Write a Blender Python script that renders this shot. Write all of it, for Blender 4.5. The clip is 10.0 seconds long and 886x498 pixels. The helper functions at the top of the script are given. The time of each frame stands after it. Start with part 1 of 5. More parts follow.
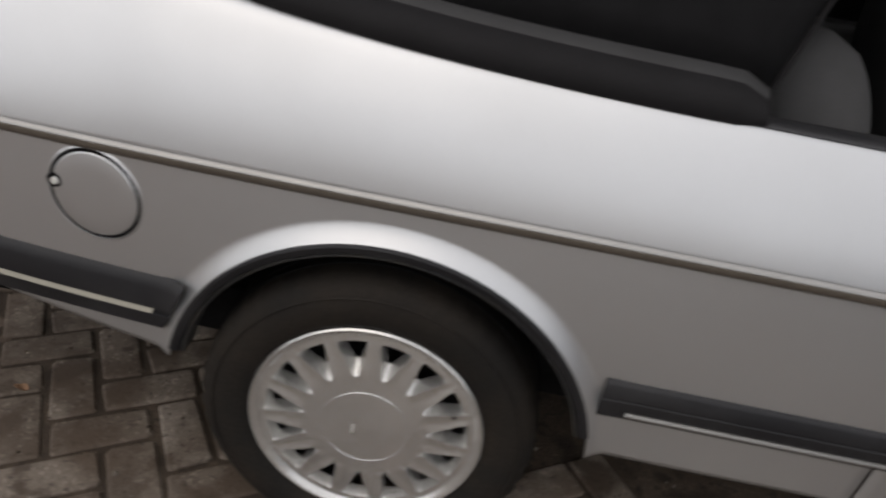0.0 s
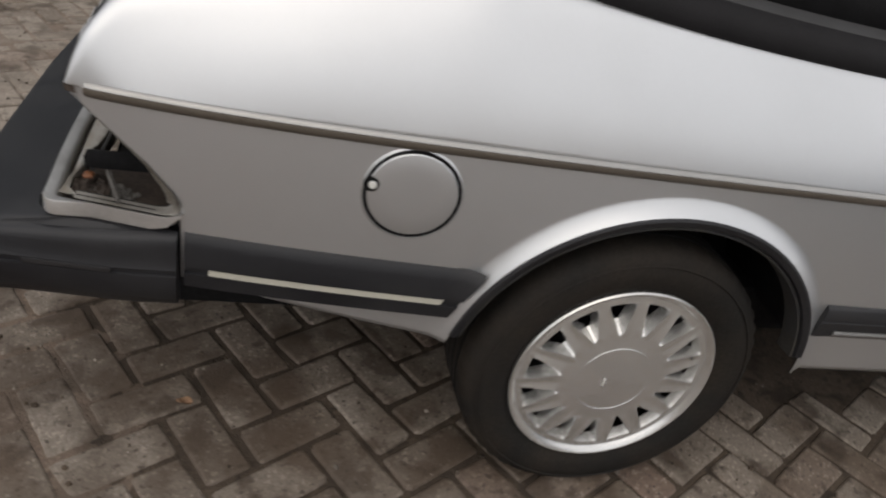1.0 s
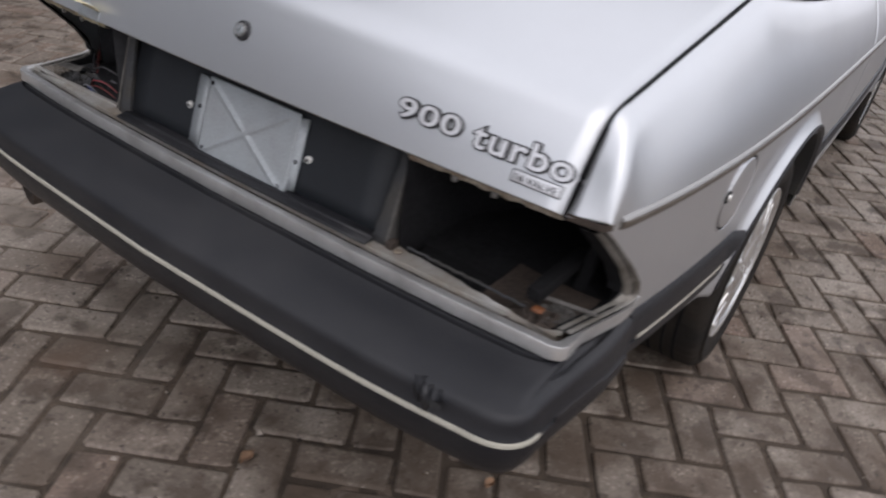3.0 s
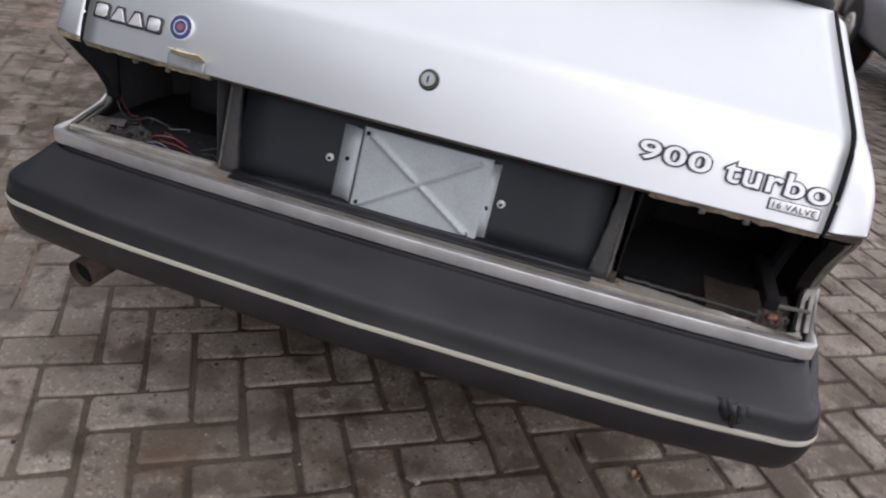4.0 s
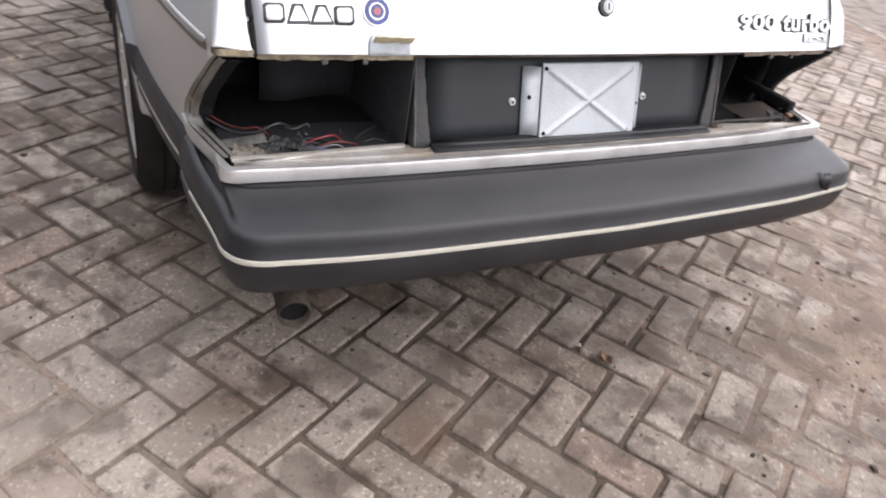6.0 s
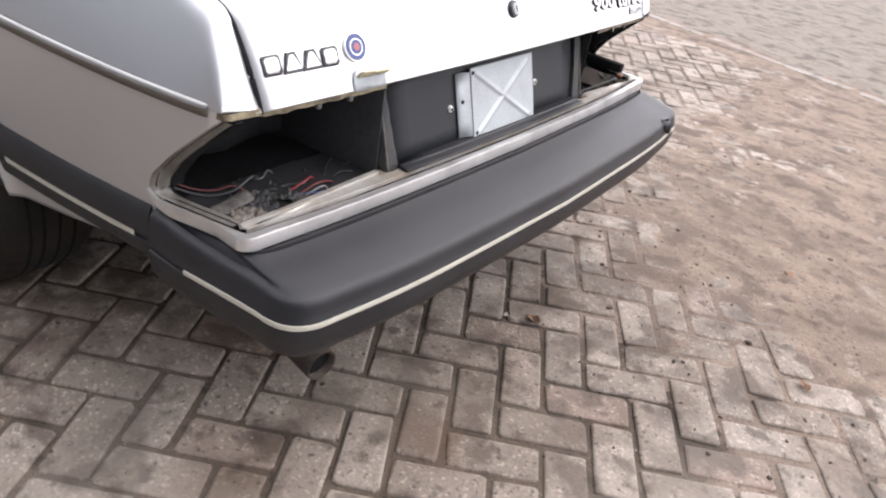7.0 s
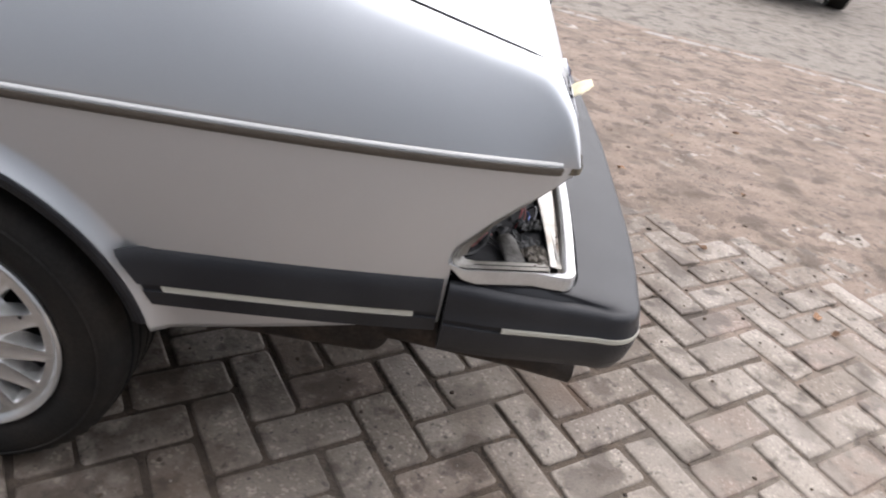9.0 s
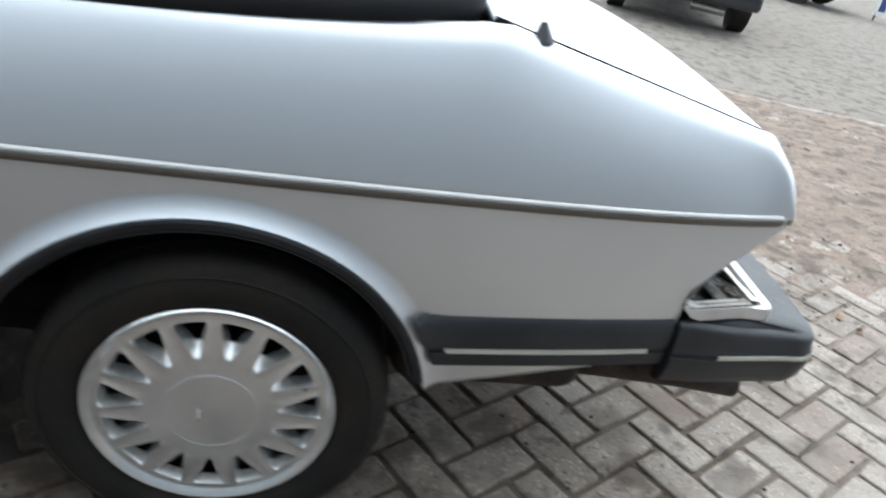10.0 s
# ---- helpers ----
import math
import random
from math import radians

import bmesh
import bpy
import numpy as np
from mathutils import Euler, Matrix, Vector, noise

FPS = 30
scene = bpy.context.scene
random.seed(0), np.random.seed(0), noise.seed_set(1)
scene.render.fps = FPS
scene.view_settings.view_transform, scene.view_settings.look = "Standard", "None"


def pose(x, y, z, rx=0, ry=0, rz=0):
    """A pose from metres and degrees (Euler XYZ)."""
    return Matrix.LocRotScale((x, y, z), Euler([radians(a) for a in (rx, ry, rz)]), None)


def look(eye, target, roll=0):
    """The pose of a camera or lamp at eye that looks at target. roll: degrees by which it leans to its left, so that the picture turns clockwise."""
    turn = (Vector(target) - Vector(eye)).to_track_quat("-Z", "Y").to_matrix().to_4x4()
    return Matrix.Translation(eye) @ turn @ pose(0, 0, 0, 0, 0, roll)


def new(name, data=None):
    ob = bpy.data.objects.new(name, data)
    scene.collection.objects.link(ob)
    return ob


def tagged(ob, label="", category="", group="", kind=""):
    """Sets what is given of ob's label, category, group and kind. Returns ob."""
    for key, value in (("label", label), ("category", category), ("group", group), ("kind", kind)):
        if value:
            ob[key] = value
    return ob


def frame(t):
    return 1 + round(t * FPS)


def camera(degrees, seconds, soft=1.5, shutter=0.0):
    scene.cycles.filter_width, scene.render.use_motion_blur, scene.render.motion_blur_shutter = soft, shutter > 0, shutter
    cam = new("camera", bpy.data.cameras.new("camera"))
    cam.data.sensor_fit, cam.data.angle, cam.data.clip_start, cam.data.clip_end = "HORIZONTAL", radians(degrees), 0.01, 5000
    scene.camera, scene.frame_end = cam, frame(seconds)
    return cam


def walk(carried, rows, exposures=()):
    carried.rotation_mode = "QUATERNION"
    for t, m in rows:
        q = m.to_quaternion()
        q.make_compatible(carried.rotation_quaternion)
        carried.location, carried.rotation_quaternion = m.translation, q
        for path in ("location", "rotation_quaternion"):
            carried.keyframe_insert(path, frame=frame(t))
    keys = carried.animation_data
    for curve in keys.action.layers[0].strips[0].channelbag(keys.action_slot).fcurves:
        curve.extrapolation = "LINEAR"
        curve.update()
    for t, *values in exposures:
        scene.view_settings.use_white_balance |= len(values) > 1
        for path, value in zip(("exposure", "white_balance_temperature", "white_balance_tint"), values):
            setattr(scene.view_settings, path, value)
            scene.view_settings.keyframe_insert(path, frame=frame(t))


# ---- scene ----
cam = camera(64.3, 10.0, 2.0, 0.4)
SKY, SUN = 0.158, 0.6
EXPOSURES = [(0.0, -0.31, 6950, 13), (1.0, -0.15, 7000, 12), (2.0, 0.14, 6750, 14), (3.0, 0.10, 6550, 16), (4.5, 0.6, 6600, 16), (5.0, 1.0, 6650, 17), (7.0, 1.35, 6700, 17), (8.5, 1.3, 6650, 15), (9.5, 1.27, 6250, 11), (10.0, 1.3, 6000, 4)]
PATH = [
    (0, (0.139, -1.737, 1.209), (0.076, 0.007, 0.231), 9.6),
    (0.5, (-0.276, -1.741, 1.192), (-0.126, -0.045, 0.143), 10.8),
    (1, (-0.671, -1.747, 1.17), (-0.166, -0.112, 0.135), 13.2),
    (1.5, (-1.027, -1.633, 1.167), (-0.277, -0.062, 0.182), 11.4),
    (2, (-1.326, -1.468, 1.175), (-0.301, -0.094, 0.145), 12.0),
    (2.5, (-1.593, -1.286, 1.203), (-0.276, -0.146, 0.22), 11.6),
    (3, (-1.774, -0.994, 1.187), (-0.315, -0.092, 0.158), 8.4),
    (3.2, (-1.836, -0.868, 1.219), (-0.359, -0.026, 0.165), 8.8),
    (4.3, (-2.114, -0.098, 1.173), (-0.402, 0.049, 0.149), 10.9),
    (4.5, (-2.121, 0.022, 1.179), (-0.444, 0.087, 0.091), 11.1),
    (5, (-2.149, 0.362, 1.162), (-0.499, -0.017, 0.097), 13.8),
    (5.2, (-2.151, 0.488, 1.19), (-0.537, 0.021, 0.105), 11.3),
    (6.3, (-1.985, 1.059, 1.146), (-0.698, -0.005, 0.045), 10.8),
    (6.5, (-1.951, 1.147, 1.167), (-0.796, -0.066, 0.074), 10.5),
    (7, (-1.73, 1.315, 1.167), (-0.798, -0.107, 0.113), 10.1),
    (7.5, (-1.484, 1.431, 1.159), (-0.925, -0.146, 0.063), 12.3),
    (8, (-1.22, 1.602, 1.158), (-0.964, -0.054, 0.066), 10.8),
    (8.5, (-0.977, 1.651, 1.16), (-0.881, -0.051, 0.114), 8.1),
    (9, (-0.714, 1.67, 1.162), (-0.824, -0.026, 0.108), 12.0),
    (9.5, (-0.423, 1.743, 1.172), (-0.784, 0.063, 0.148), 11.6),
    (10, (-0.112, 1.757, 1.189), (-0.49, 0.038, 0.239), 11.9),
]

walk(cam, [(t, look(eye, target, roll)) for t, eye, target, roll in PATH], EXPOSURES)

# ---- sky and sun: a bright overcast day ----
world = bpy.data.worlds.new("overcast_sky")
scene.world = world
world.use_nodes = True
wn, wl = world.node_tree.nodes, world.node_tree.links
SUN_UP, SUN_ROUND = radians(53), radians(212)
sky = wn.new("ShaderNodeTexSky")
sky.sky_type, sky.sun_disc = "NISHITA", False
sky.sun_elevation, sky.sun_rotation = SUN_UP, SUN_ROUND
sky.air_density, sky.dust_density, sky.ozone_density = 1.0, 4.0, 1.0
grey = wn.new("ShaderNodeMixRGB")
grey.inputs[0].default_value = 0.9
grey.inputs[2].default_value = (8.0, 8.3, 8.8, 1)
cl_map, cl_co = wn.new("ShaderNodeMapping"), wn.new("ShaderNodeTexCoord")
cl_map.inputs["Scale"].default_value = (1.6, 1.6, 3.5)
cloud = wn.new("ShaderNodeTexNoise")
cloud.inputs["Scale"].default_value, cloud.inputs["Detail"].default_value = 1.3, 5
cl_ramp = wn.new("ShaderNodeMapRange")
cl_ramp.inputs["From Min"].default_value, cl_ramp.inputs["From Max"].default_value = 0.3, 0.7
cl_ramp.inputs["To Min"].default_value, cl_ramp.inputs["To Max"].default_value = 0.78, 1.16
cl_mul = wn.new("ShaderNodeMixRGB")
cl_mul.blend_type = "MULTIPLY"
cl_mul.inputs[0].default_value = 1.0
wl.new(cl_co.outputs["Generated"], cl_map.inputs[0])
wl.new(cl_map.outputs[0], cloud.inputs["Vector"])
wl.new(cloud.outputs["Fac"], cl_ramp.inputs["Value"])
wl.new(sky.outputs[0], grey.inputs[1])
wl.new(grey.outputs[0], cl_mul.inputs[1])
wl.new(cl_ramp.outputs[0], cl_mul.inputs[2])
wl.new(cl_mul.outputs[0], wn["Background"].inputs[0])
wn["Background"].inputs[1].default_value = SKY
sun_data = bpy.data.lights.new("sun", "SUN")
sun_data.energy, sun_data.angle, sun_data.color = SUN, radians(60), (1.0, 0.96, 0.9)
sun = new("sun", sun_data)
sun.matrix_world = look((10 * math.sin(SUN_ROUND), 10 * math.cos(SUN_ROUND), 10 * math.tan(SUN_UP)), (0, 0, 0))


# ---- materials ----
def material(name, color, rough=0.6, metal=0.0, vary=0.12, scale=12.0, fine=180.0, bump=0.0, bump_scale=220.0, second=None,
             coat=0.0, rvar=0.1, spec=0.5, per=None, pervar=0.0):
    """A surface with two scales of variation, optional relief, and a second tone mixed in by broad stains."""
    m = bpy.data.materials.new(name)
    m.use_nodes = True
    n, l = m.node_tree.nodes, m.node_tree.links
    b = n["Principled BSDF"]
    co = n.new("ShaderNodeTexCoord")
    big, small = n.new("ShaderNodeTexNoise"), n.new("ShaderNodeTexNoise")
    big.inputs["Scale"].default_value, big.inputs["Detail"].default_value = scale, 5
    small.inputs["Scale"].default_value, small.inputs["Detail"].default_value = fine, 3
    for t in (big, small):
        l.new(co.outputs["Object"], t.inputs["Vector"])
    mix = n.new("ShaderNodeMixRGB")
    mix.inputs[1].default_value = (*color, 1)
    mix.inputs[2].default_value = (*(second or [c * 0.7 for c in color]), 1)
    mr = n.new("ShaderNodeMapRange")
    mr.inputs["From Min"].default_value, mr.inputs["From Max"].default_value = 0.38, 0.68
    mr.inputs["To Max"].default_value = 1.0 if second else min(1.0, vary * 3)
    l.new(big.outputs["Fac"], mr.inputs["Value"])
    l.new(mr.outputs[0], mix.inputs[0])
    val = n.new("ShaderNodeMapRange")
    val.inputs["From Min"].default_value, val.inputs["From Max"].default_value = 0.3, 0.7
    val.inputs["To Min"].default_value, val.inputs["To Max"].default_value = 1 - vary, 1 + vary
    l.new(small.outputs["Fac"], val.inputs["Value"])
    hsv = n.new("ShaderNodeHueSaturation")
    l.new(mix.outputs[0], hsv.inputs["Color"])
    last = val.outputs[0]
    if per:
        src = n.new("ShaderNodeObjectInfo").outputs["Random"] if per == "object" else n.new("ShaderNodeNewGeometry").outputs["Random Per Island"]
        pr = n.new("ShaderNodeMapRange")
        pr.inputs["To Min"].default_value, pr.inputs["To Max"].default_value = 1 - pervar, 1 + pervar
        l.new(src, pr.inputs["Value"])
        mul = n.new("ShaderNodeMath")
        mul.operation = "MULTIPLY"
        l.new(last, mul.inputs[0])
        l.new(pr.outputs[0], mul.inputs[1])
        last = mul.outputs[0]
    l.new(last, hsv.inputs["Value"])
    l.new(hsv.outputs[0], b.inputs["Base Color"])
    rr = n.new("ShaderNodeMapRange")
    rr.inputs["To Min"].default_value, rr.inputs["To Max"].default_value = max(0.02, rough - rvar), min(1, rough + rvar)
    l.new(big.outputs["Fac"], rr.inputs["Value"])
    l.new(rr.outputs[0], b.inputs["Roughness"])
    b.inputs["Metallic"].default_value = metal
    b.inputs["Specular IOR Level"].default_value = spec
    b.inputs["Coat Weight"].default_value = coat
    b.inputs["Coat Roughness"].default_value = 0.08
    if bump:
        bt, bp = n.new("ShaderNodeTexNoise"), n.new("ShaderNodeBump")
        bt.inputs["Scale"].default_value, bt.inputs["Detail"].default_value = bump_scale, 4
        bp.inputs["Strength"].default_value, bp.inputs["Distance"].default_value = bump, 0.004
        l.new(co.outputs["Object"], bt.inputs["Vector"])
        l.new(bt.outputs["Fac"], bp.inputs["Height"])
        l.new(bp.outputs[0], b.inputs["Normal"])
    return m


PAINT = material("silver_paint", (0.60, 0.615, 0.63), 0.41, 0.86, 0.03, 5, 900, 0.02, 900, coat=0.3, rvar=0.05)
PLASTIC = material("dark_grey_plastic", (0.0105, 0.0110, 0.0135), 0.46, 0, 0.12, 7, 300, 0.25, 500, second=(0.0215, 0.0215, 0.0235), rvar=0.16, spec=0.38)
PLASTIC_PANEL = material("black_panel", (0.016, 0.0185, 0.022), 0.5, 0, 0.15, 9, 300, 0.1, 500, spec=0.3)
POST = material("scuffed_grey_post", (0.035, 0.036, 0.038), 0.6, 0, 0.2, 20, 200, 0.2, 300, second=(0.050, 0.047, 0.042), spec=0.3)
RUBBER = material("tyre_rubber", (0.0125, 0.0115, 0.0105), 0.75, 0, 0.2, 8, 160, 0.2, 260, second=(0.024, 0.0195, 0.0155), spec=0.2)
SATIN = material("satin_silver", (0.60, 0.60, 0.59), 0.32, 0.7, 0.06, 14, 300, second=(0.44, 0.435, 0.425))
CREAM = material("cream_insert", (0.46, 0.445, 0.38), 0.5, 0, 0.06, 20, 200)
CHROME = material("bright_moulding", (0.35, 0.345, 0.335), 0.4, 0.8, 0.05, 14, 300)
BROWN_STRIP = material("brown_grey_moulding", (0.115, 0.098, 0.08), 0.45, 0.3, 0.1, 14, 200)
ALLOY = material("alloy", (0.68, 0.68, 0.67), 0.26, 0.8, 0.03, 10, 300, 0.0, 500, second=(0.65, 0.647, 0.635), rvar=0.03)
BARE = material("bare_grey_metal", (0.36, 0.39, 0.405), 0.5, 0.35, 0.08, 16, 220, second=(0.33, 0.35, 0.36))
LIP = material("dusty_flange", (0.23, 0.22, 0.20), 0.45, 0.4, 0.12, 22, 240, second=(0.12, 0.108, 0.09))
SEALANT = material("yellowed_sealant", (0.36, 0.31, 0.20), 0.8, 0, 0.2, 30, 160, 0.3, 200, second=(0.10, 0.08, 0.055))
SILL_METAL = material("dirty_silver_sill", (0.44, 0.43, 0.405), 0.45, 0.55, 0.1, 18, 240, second=(0.31, 0.27, 0.22))
RUST = material("dirty_rusty_metal", (0.24, 0.21, 0.165), 0.8, 0.1, 0.25, 24, 150, 0.3, 200, second=(0.11, 0.07, 0.045))
RUST_DARK = material("dark_rust", (0.045, 0.032, 0.024), 0.85, 0, 0.3, 24, 150, 0.3, 200, second=(0.03, 0.022, 0.017))
# near-black for black parts; also stands in for shade in hollows and gaps
DARK = material("black_and_shade", (0.009, 0.009, 0.0098), 0.9, 0, 0.3, 9, 90, spec=0.15)
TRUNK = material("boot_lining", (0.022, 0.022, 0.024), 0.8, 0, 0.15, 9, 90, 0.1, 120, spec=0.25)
FABRIC = material("black_canvas", (0.008, 0.008, 0.009), 0.9, 0, 0.2, 20, 700, 0.4, 900, spec=0.2)
VINYL = material("dark_vinyl_skirt", (0.010, 0.0095, 0.0105), 0.7, 0, 0.15, 12, 300, 0.2, 400, spec=0.18)
VINYL_EDGE = material("grey_vinyl_edge", (0.022, 0.022, 0.023), 0.65, 0, 0.15, 12, 300, 0.2, 400)
SEAT = material("grey_upholstery", (0.07, 0.07, 0.072), 0.9, 0, 0.15, 10, 500, 0.3, 700)
PIPE = material("sooty_exhaust", (0.035, 0.029, 0.025), 0.7, 0.3, 0.25, 16, 120, second=(0.075, 0.055, 0.042), spec=0.3)
LETTER_FACE = material("letter_silver", (0.66, 0.665, 0.68), 0.38, 0.5, 0.04, 20, 200)
LETTER_EDGE = material("letter_black", (0.02, 0.02, 0.022), 0.4, 0, 0.1, 20, 200)
BLUE = material("badge_blue", (0.03, 0.05, 0.16), 0.35, 0, 0.1, 40, 200)
RED = material("badge_red", (0.30, 0.09, 0.11), 0.4, 0, 0.1, 40, 200)
TAPE = material("yellowed_tape", (0.62, 0.55, 0.34), 0.7, 0, 0.12, 60, 300, second=(0.5, 0.45, 0.33))
WIRE_RED = material("red_wire", (0.12, 0.02, 0.018), 0.5, 0, 0.1, 30, 200)
WIRE_PALE = material("grey_wire", (0.14, 0.14, 0.15), 0.5, 0, 0.1, 30, 200)
WIRE_BLACK = material("black_wire", (0.03, 0.03, 0.032), 0.5, 0, 0.1, 30, 200)
BARE_DIRTY = material("dirty_lining", (0.10, 0.095, 0.088), 0.85, 0, 0.25, 30, 150, 0.4, 160, second=(0.05, 0.045, 0.04))
PAPER = material("dusty_insulation", (0.15, 0.135, 0.115), 0.9, 0, 0.25, 30, 150, 0.4, 160, second=(0.10, 0.085, 0.07))
SCREW = material("zinc_screw", (0.80, 0.80, 0.77), 0.4, 0.3, 0.05, 40, 200)
AMBER = material("amber_remnant", (0.20, 0.075, 0.03), 0.5, 0, 0.2, 40, 200)
LEAF = material("dry_leaf", (0.25, 0.145, 0.083), 0.8, 0, 0.2, 60, 300, per="object", pervar=0.35)
STONE = material("pebble", (0.22, 0.19, 0.16), 0.9, 0, 0.3, 40, 200, per="island", pervar=0.5)
GLASS = bpy.data.materials.new("window_glass")
GLASS.use_nodes = True
GLASS.node_tree.nodes["Principled BSDF"].inputs["Transmission Weight"].default_value = 1
GLASS.node_tree.nodes["Principled BSDF"].inputs["Roughness"].default_value = 0.02
GLASS.node_tree.nodes["Principled BSDF"].inputs["Base Color"].default_value = (0.75, 0.8, 0.78, 1)


def paving(name, base, tint, dirt, per, bumpy=0.5, dry=0.0, tracks=0.0):
    """Concrete paver: a tone of its own, grit, dark stains and brown dirt, and broad patches of other tones."""
    m = bpy.data.materials.new(name)
    m.use_nodes = True
    n, l = m.node_tree.nodes, m.node_tree.links
    b = n["Principled BSDF"]
    pos = n.new("ShaderNodeNewGeometry")

    def noise_of(scale, detail=4):
        t = n.new("ShaderNodeTexNoise")
        t.inputs["Scale"].default_value, t.inputs["Detail"].default_value = scale, detail
        l.new(pos.outputs["Position"], t.inputs["Vector"])
        return t.outputs["Fac"]

    def ranged(src, a, z, lo=0.0, hi=1.0):
        r = n.new("ShaderNodeMapRange")
        for key, v in zip(("From Min", "From Max", "To Min", "To Max"), (a, z, lo, hi)):
            r.inputs[key].default_value = v
        l.new(src, r.inputs["Value"])
        return r.outputs[0]

    def mixed(fac, a, z, kind="MIX"):
        x = n.new("ShaderNodeMixRGB")
        x.blend_type = kind
        for i, v in ((0, fac), (1, a), (2, z)):
            if isinstance(v, (int, float)):
                x.inputs[i].default_value = v
            elif isinstance(v, tuple):
                x.inputs[i].default_value = (*v, 1)
            else:
                l.new(v, x.inputs[i])
        return x.outputs[0]

    rand = n.new("ShaderNodeObjectInfo").outputs["Random"] if per == "object" else pos.outputs["Random Per Island"]
    col = mixed(ranged(rand, 0, 1), base, tint)
    white = n.new("ShaderNodeTexWhiteNoise")
    white.noise_dimensions = "1D"
    l.new(rand, white.inputs["W"])
    col = mixed(ranged(white.outputs["Value"], 0.9, 1.0, 0, 0.6), col, (0.20, 0.12, 0.09))
    col = mixed(ranged(noise_of(130, 4), 0.35, 0.65, 0.0, 0.36), col, tuple(c * 0.5 for c in base))
    col = mixed(ranged(noise_of(420, 2), 0.66, 0.74, 0.0, 0.3), col, (0.5, 0.48, 0.44))
    vor = n.new("ShaderNodeTexVoronoi")
    vor.inputs["Scale"].default_value = 150
    l.new(pos.outputs["Position"], vor.inputs["Vector"])
    chip = n.new("ShaderNodeSeparateColor")
    l.new(vor.outputs["Color"], chip.inputs[0])
    col = mixed(ranged(chip.outputs[0], 0.88, 0.92, 0.0, 0.25), col, tuple(min(1, c * 2.1) for c in tint))
    col = mixed(ranged(chip.outputs[1], 0.86, 0.90, 0.0, 0.20), col, tuple(c * 0.35 for c in base))
    col = mixed(ranged(noise_of(4.5, 6), 0.48, 0.66, 0.0, 0.7), col, dirt)
    col = mixed(ranged(noise_of(16, 5), 0.57, 0.68, 0.0, 0.75), col, tuple(c * 0.42 for c in dirt))
    col = mixed(ranged(noise_of(7, 8), 0.53, 0.62, 0.0, 0.75), col, tuple(c * 0.55 for c in dirt))
    col = mixed(ranged(noise_of(60, 4), 0.60, 0.69, 0.0, 0.75), col, (0.03, 0.024, 0.018))
    if tracks:
        # streaks along the wheel tracks, level with the road
        lay = n.new("ShaderNodeMapping")
        lay.inputs["Rotation"].default_value, lay.inputs["Scale"].default_value = (0, 0, 0.24), (2.2, 5.5, 1)
        l.new(pos.outputs["Position"], lay.inputs["Vector"])
        st = n.new("ShaderNodeTexNoise")
        st.inputs["Scale"].default_value, st.inputs["Detail"].default_value = 1.6, 8
        l.new(lay.outputs[0], st.inputs["Vector"])
        col = mixed(ranged(st.outputs["Fac"], 0.46, 0.64, 0.0, tracks), col, tuple(c * 0.45 for c in base))
        col = mixed(ranged(st.outputs["Fac"], 0.50, 0.34, 0.0, tracks * 0.5), col, tuple(min(1, c * 1.7) for c in base))
    # broad patches: darker behind the car and on its left, muddy on its right, paler over the far side
    dark_tone, mud, pale_tone = tuple(c * 0.45 for c in dirt), tuple(c * 0.72 for c in dirt), (0.36, 0.315, 0.265)
    for spot, inner, outer, most, tone in (((-1.35, 1.35, 0), 0.35, 1.15, 0.34, pale_tone), ((-1.95, 0.70, 0), 0.40, 0.95, 0.36, pale_tone), ((-1.22, -0.10, 0), 0.30, 1.00, 0.42, dark_tone), ((-0.80, -1.05, 0), 0.40, 1.1, 0.56, mud), ((-0.15, -1.05, 0), 0.2, 0.9, 0.28, mud), ((0.45, 1.15, 0), 0.55, 1.25, 0.8, dark_tone), ((-1.187, 0.345, 0), 0.02, 0.13, 0.5, (0.105, 0.060, 0.036))):
        spot_dist = n.new("ShaderNodeVectorMath")
        spot_dist.operation = "DISTANCE"
        spot_dist.inputs[1].default_value = spot
        l.new(pos.outputs["Position"], spot_dist.inputs[0])
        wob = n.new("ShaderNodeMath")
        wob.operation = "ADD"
        l.new(spot_dist.outputs["Value"], wob.inputs[0])
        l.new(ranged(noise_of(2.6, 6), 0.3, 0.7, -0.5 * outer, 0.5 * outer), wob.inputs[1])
        spot_mix = n.new("ShaderNodeMath")
        spot_mix.operation = "MULTIPLY"
        l.new(ranged(wob.outputs[0], inner, outer, most, 0.0), spot_mix.inputs[0])
        l.new(ranged(noise_of(9, 7), 0.42, 0.56, 0.25, 1.0), spot_mix.inputs[1])
        col = mixed(spot_mix.outputs[0], col, tone)
    l.new(col, b.inputs["Base Color"])
    l.new(ranged(noise_of(3.2, 3), 0.3, 0.7, min(1, 0.58 + dry), min(1, 0.88 + dry)), b.inputs["Roughness"])
    b.inputs["Specular IOR Level"].default_value = 0.5
    bp = n.new("ShaderNodeBump")
    bp.inputs["Strength"].default_value, bp.inputs["Distance"].default_value = bumpy, 0.004
    l.new(noise_of(180, 5), bp.inputs["Height"])
    l.new(bp.outputs[0], b.inputs["Normal"])
    return m


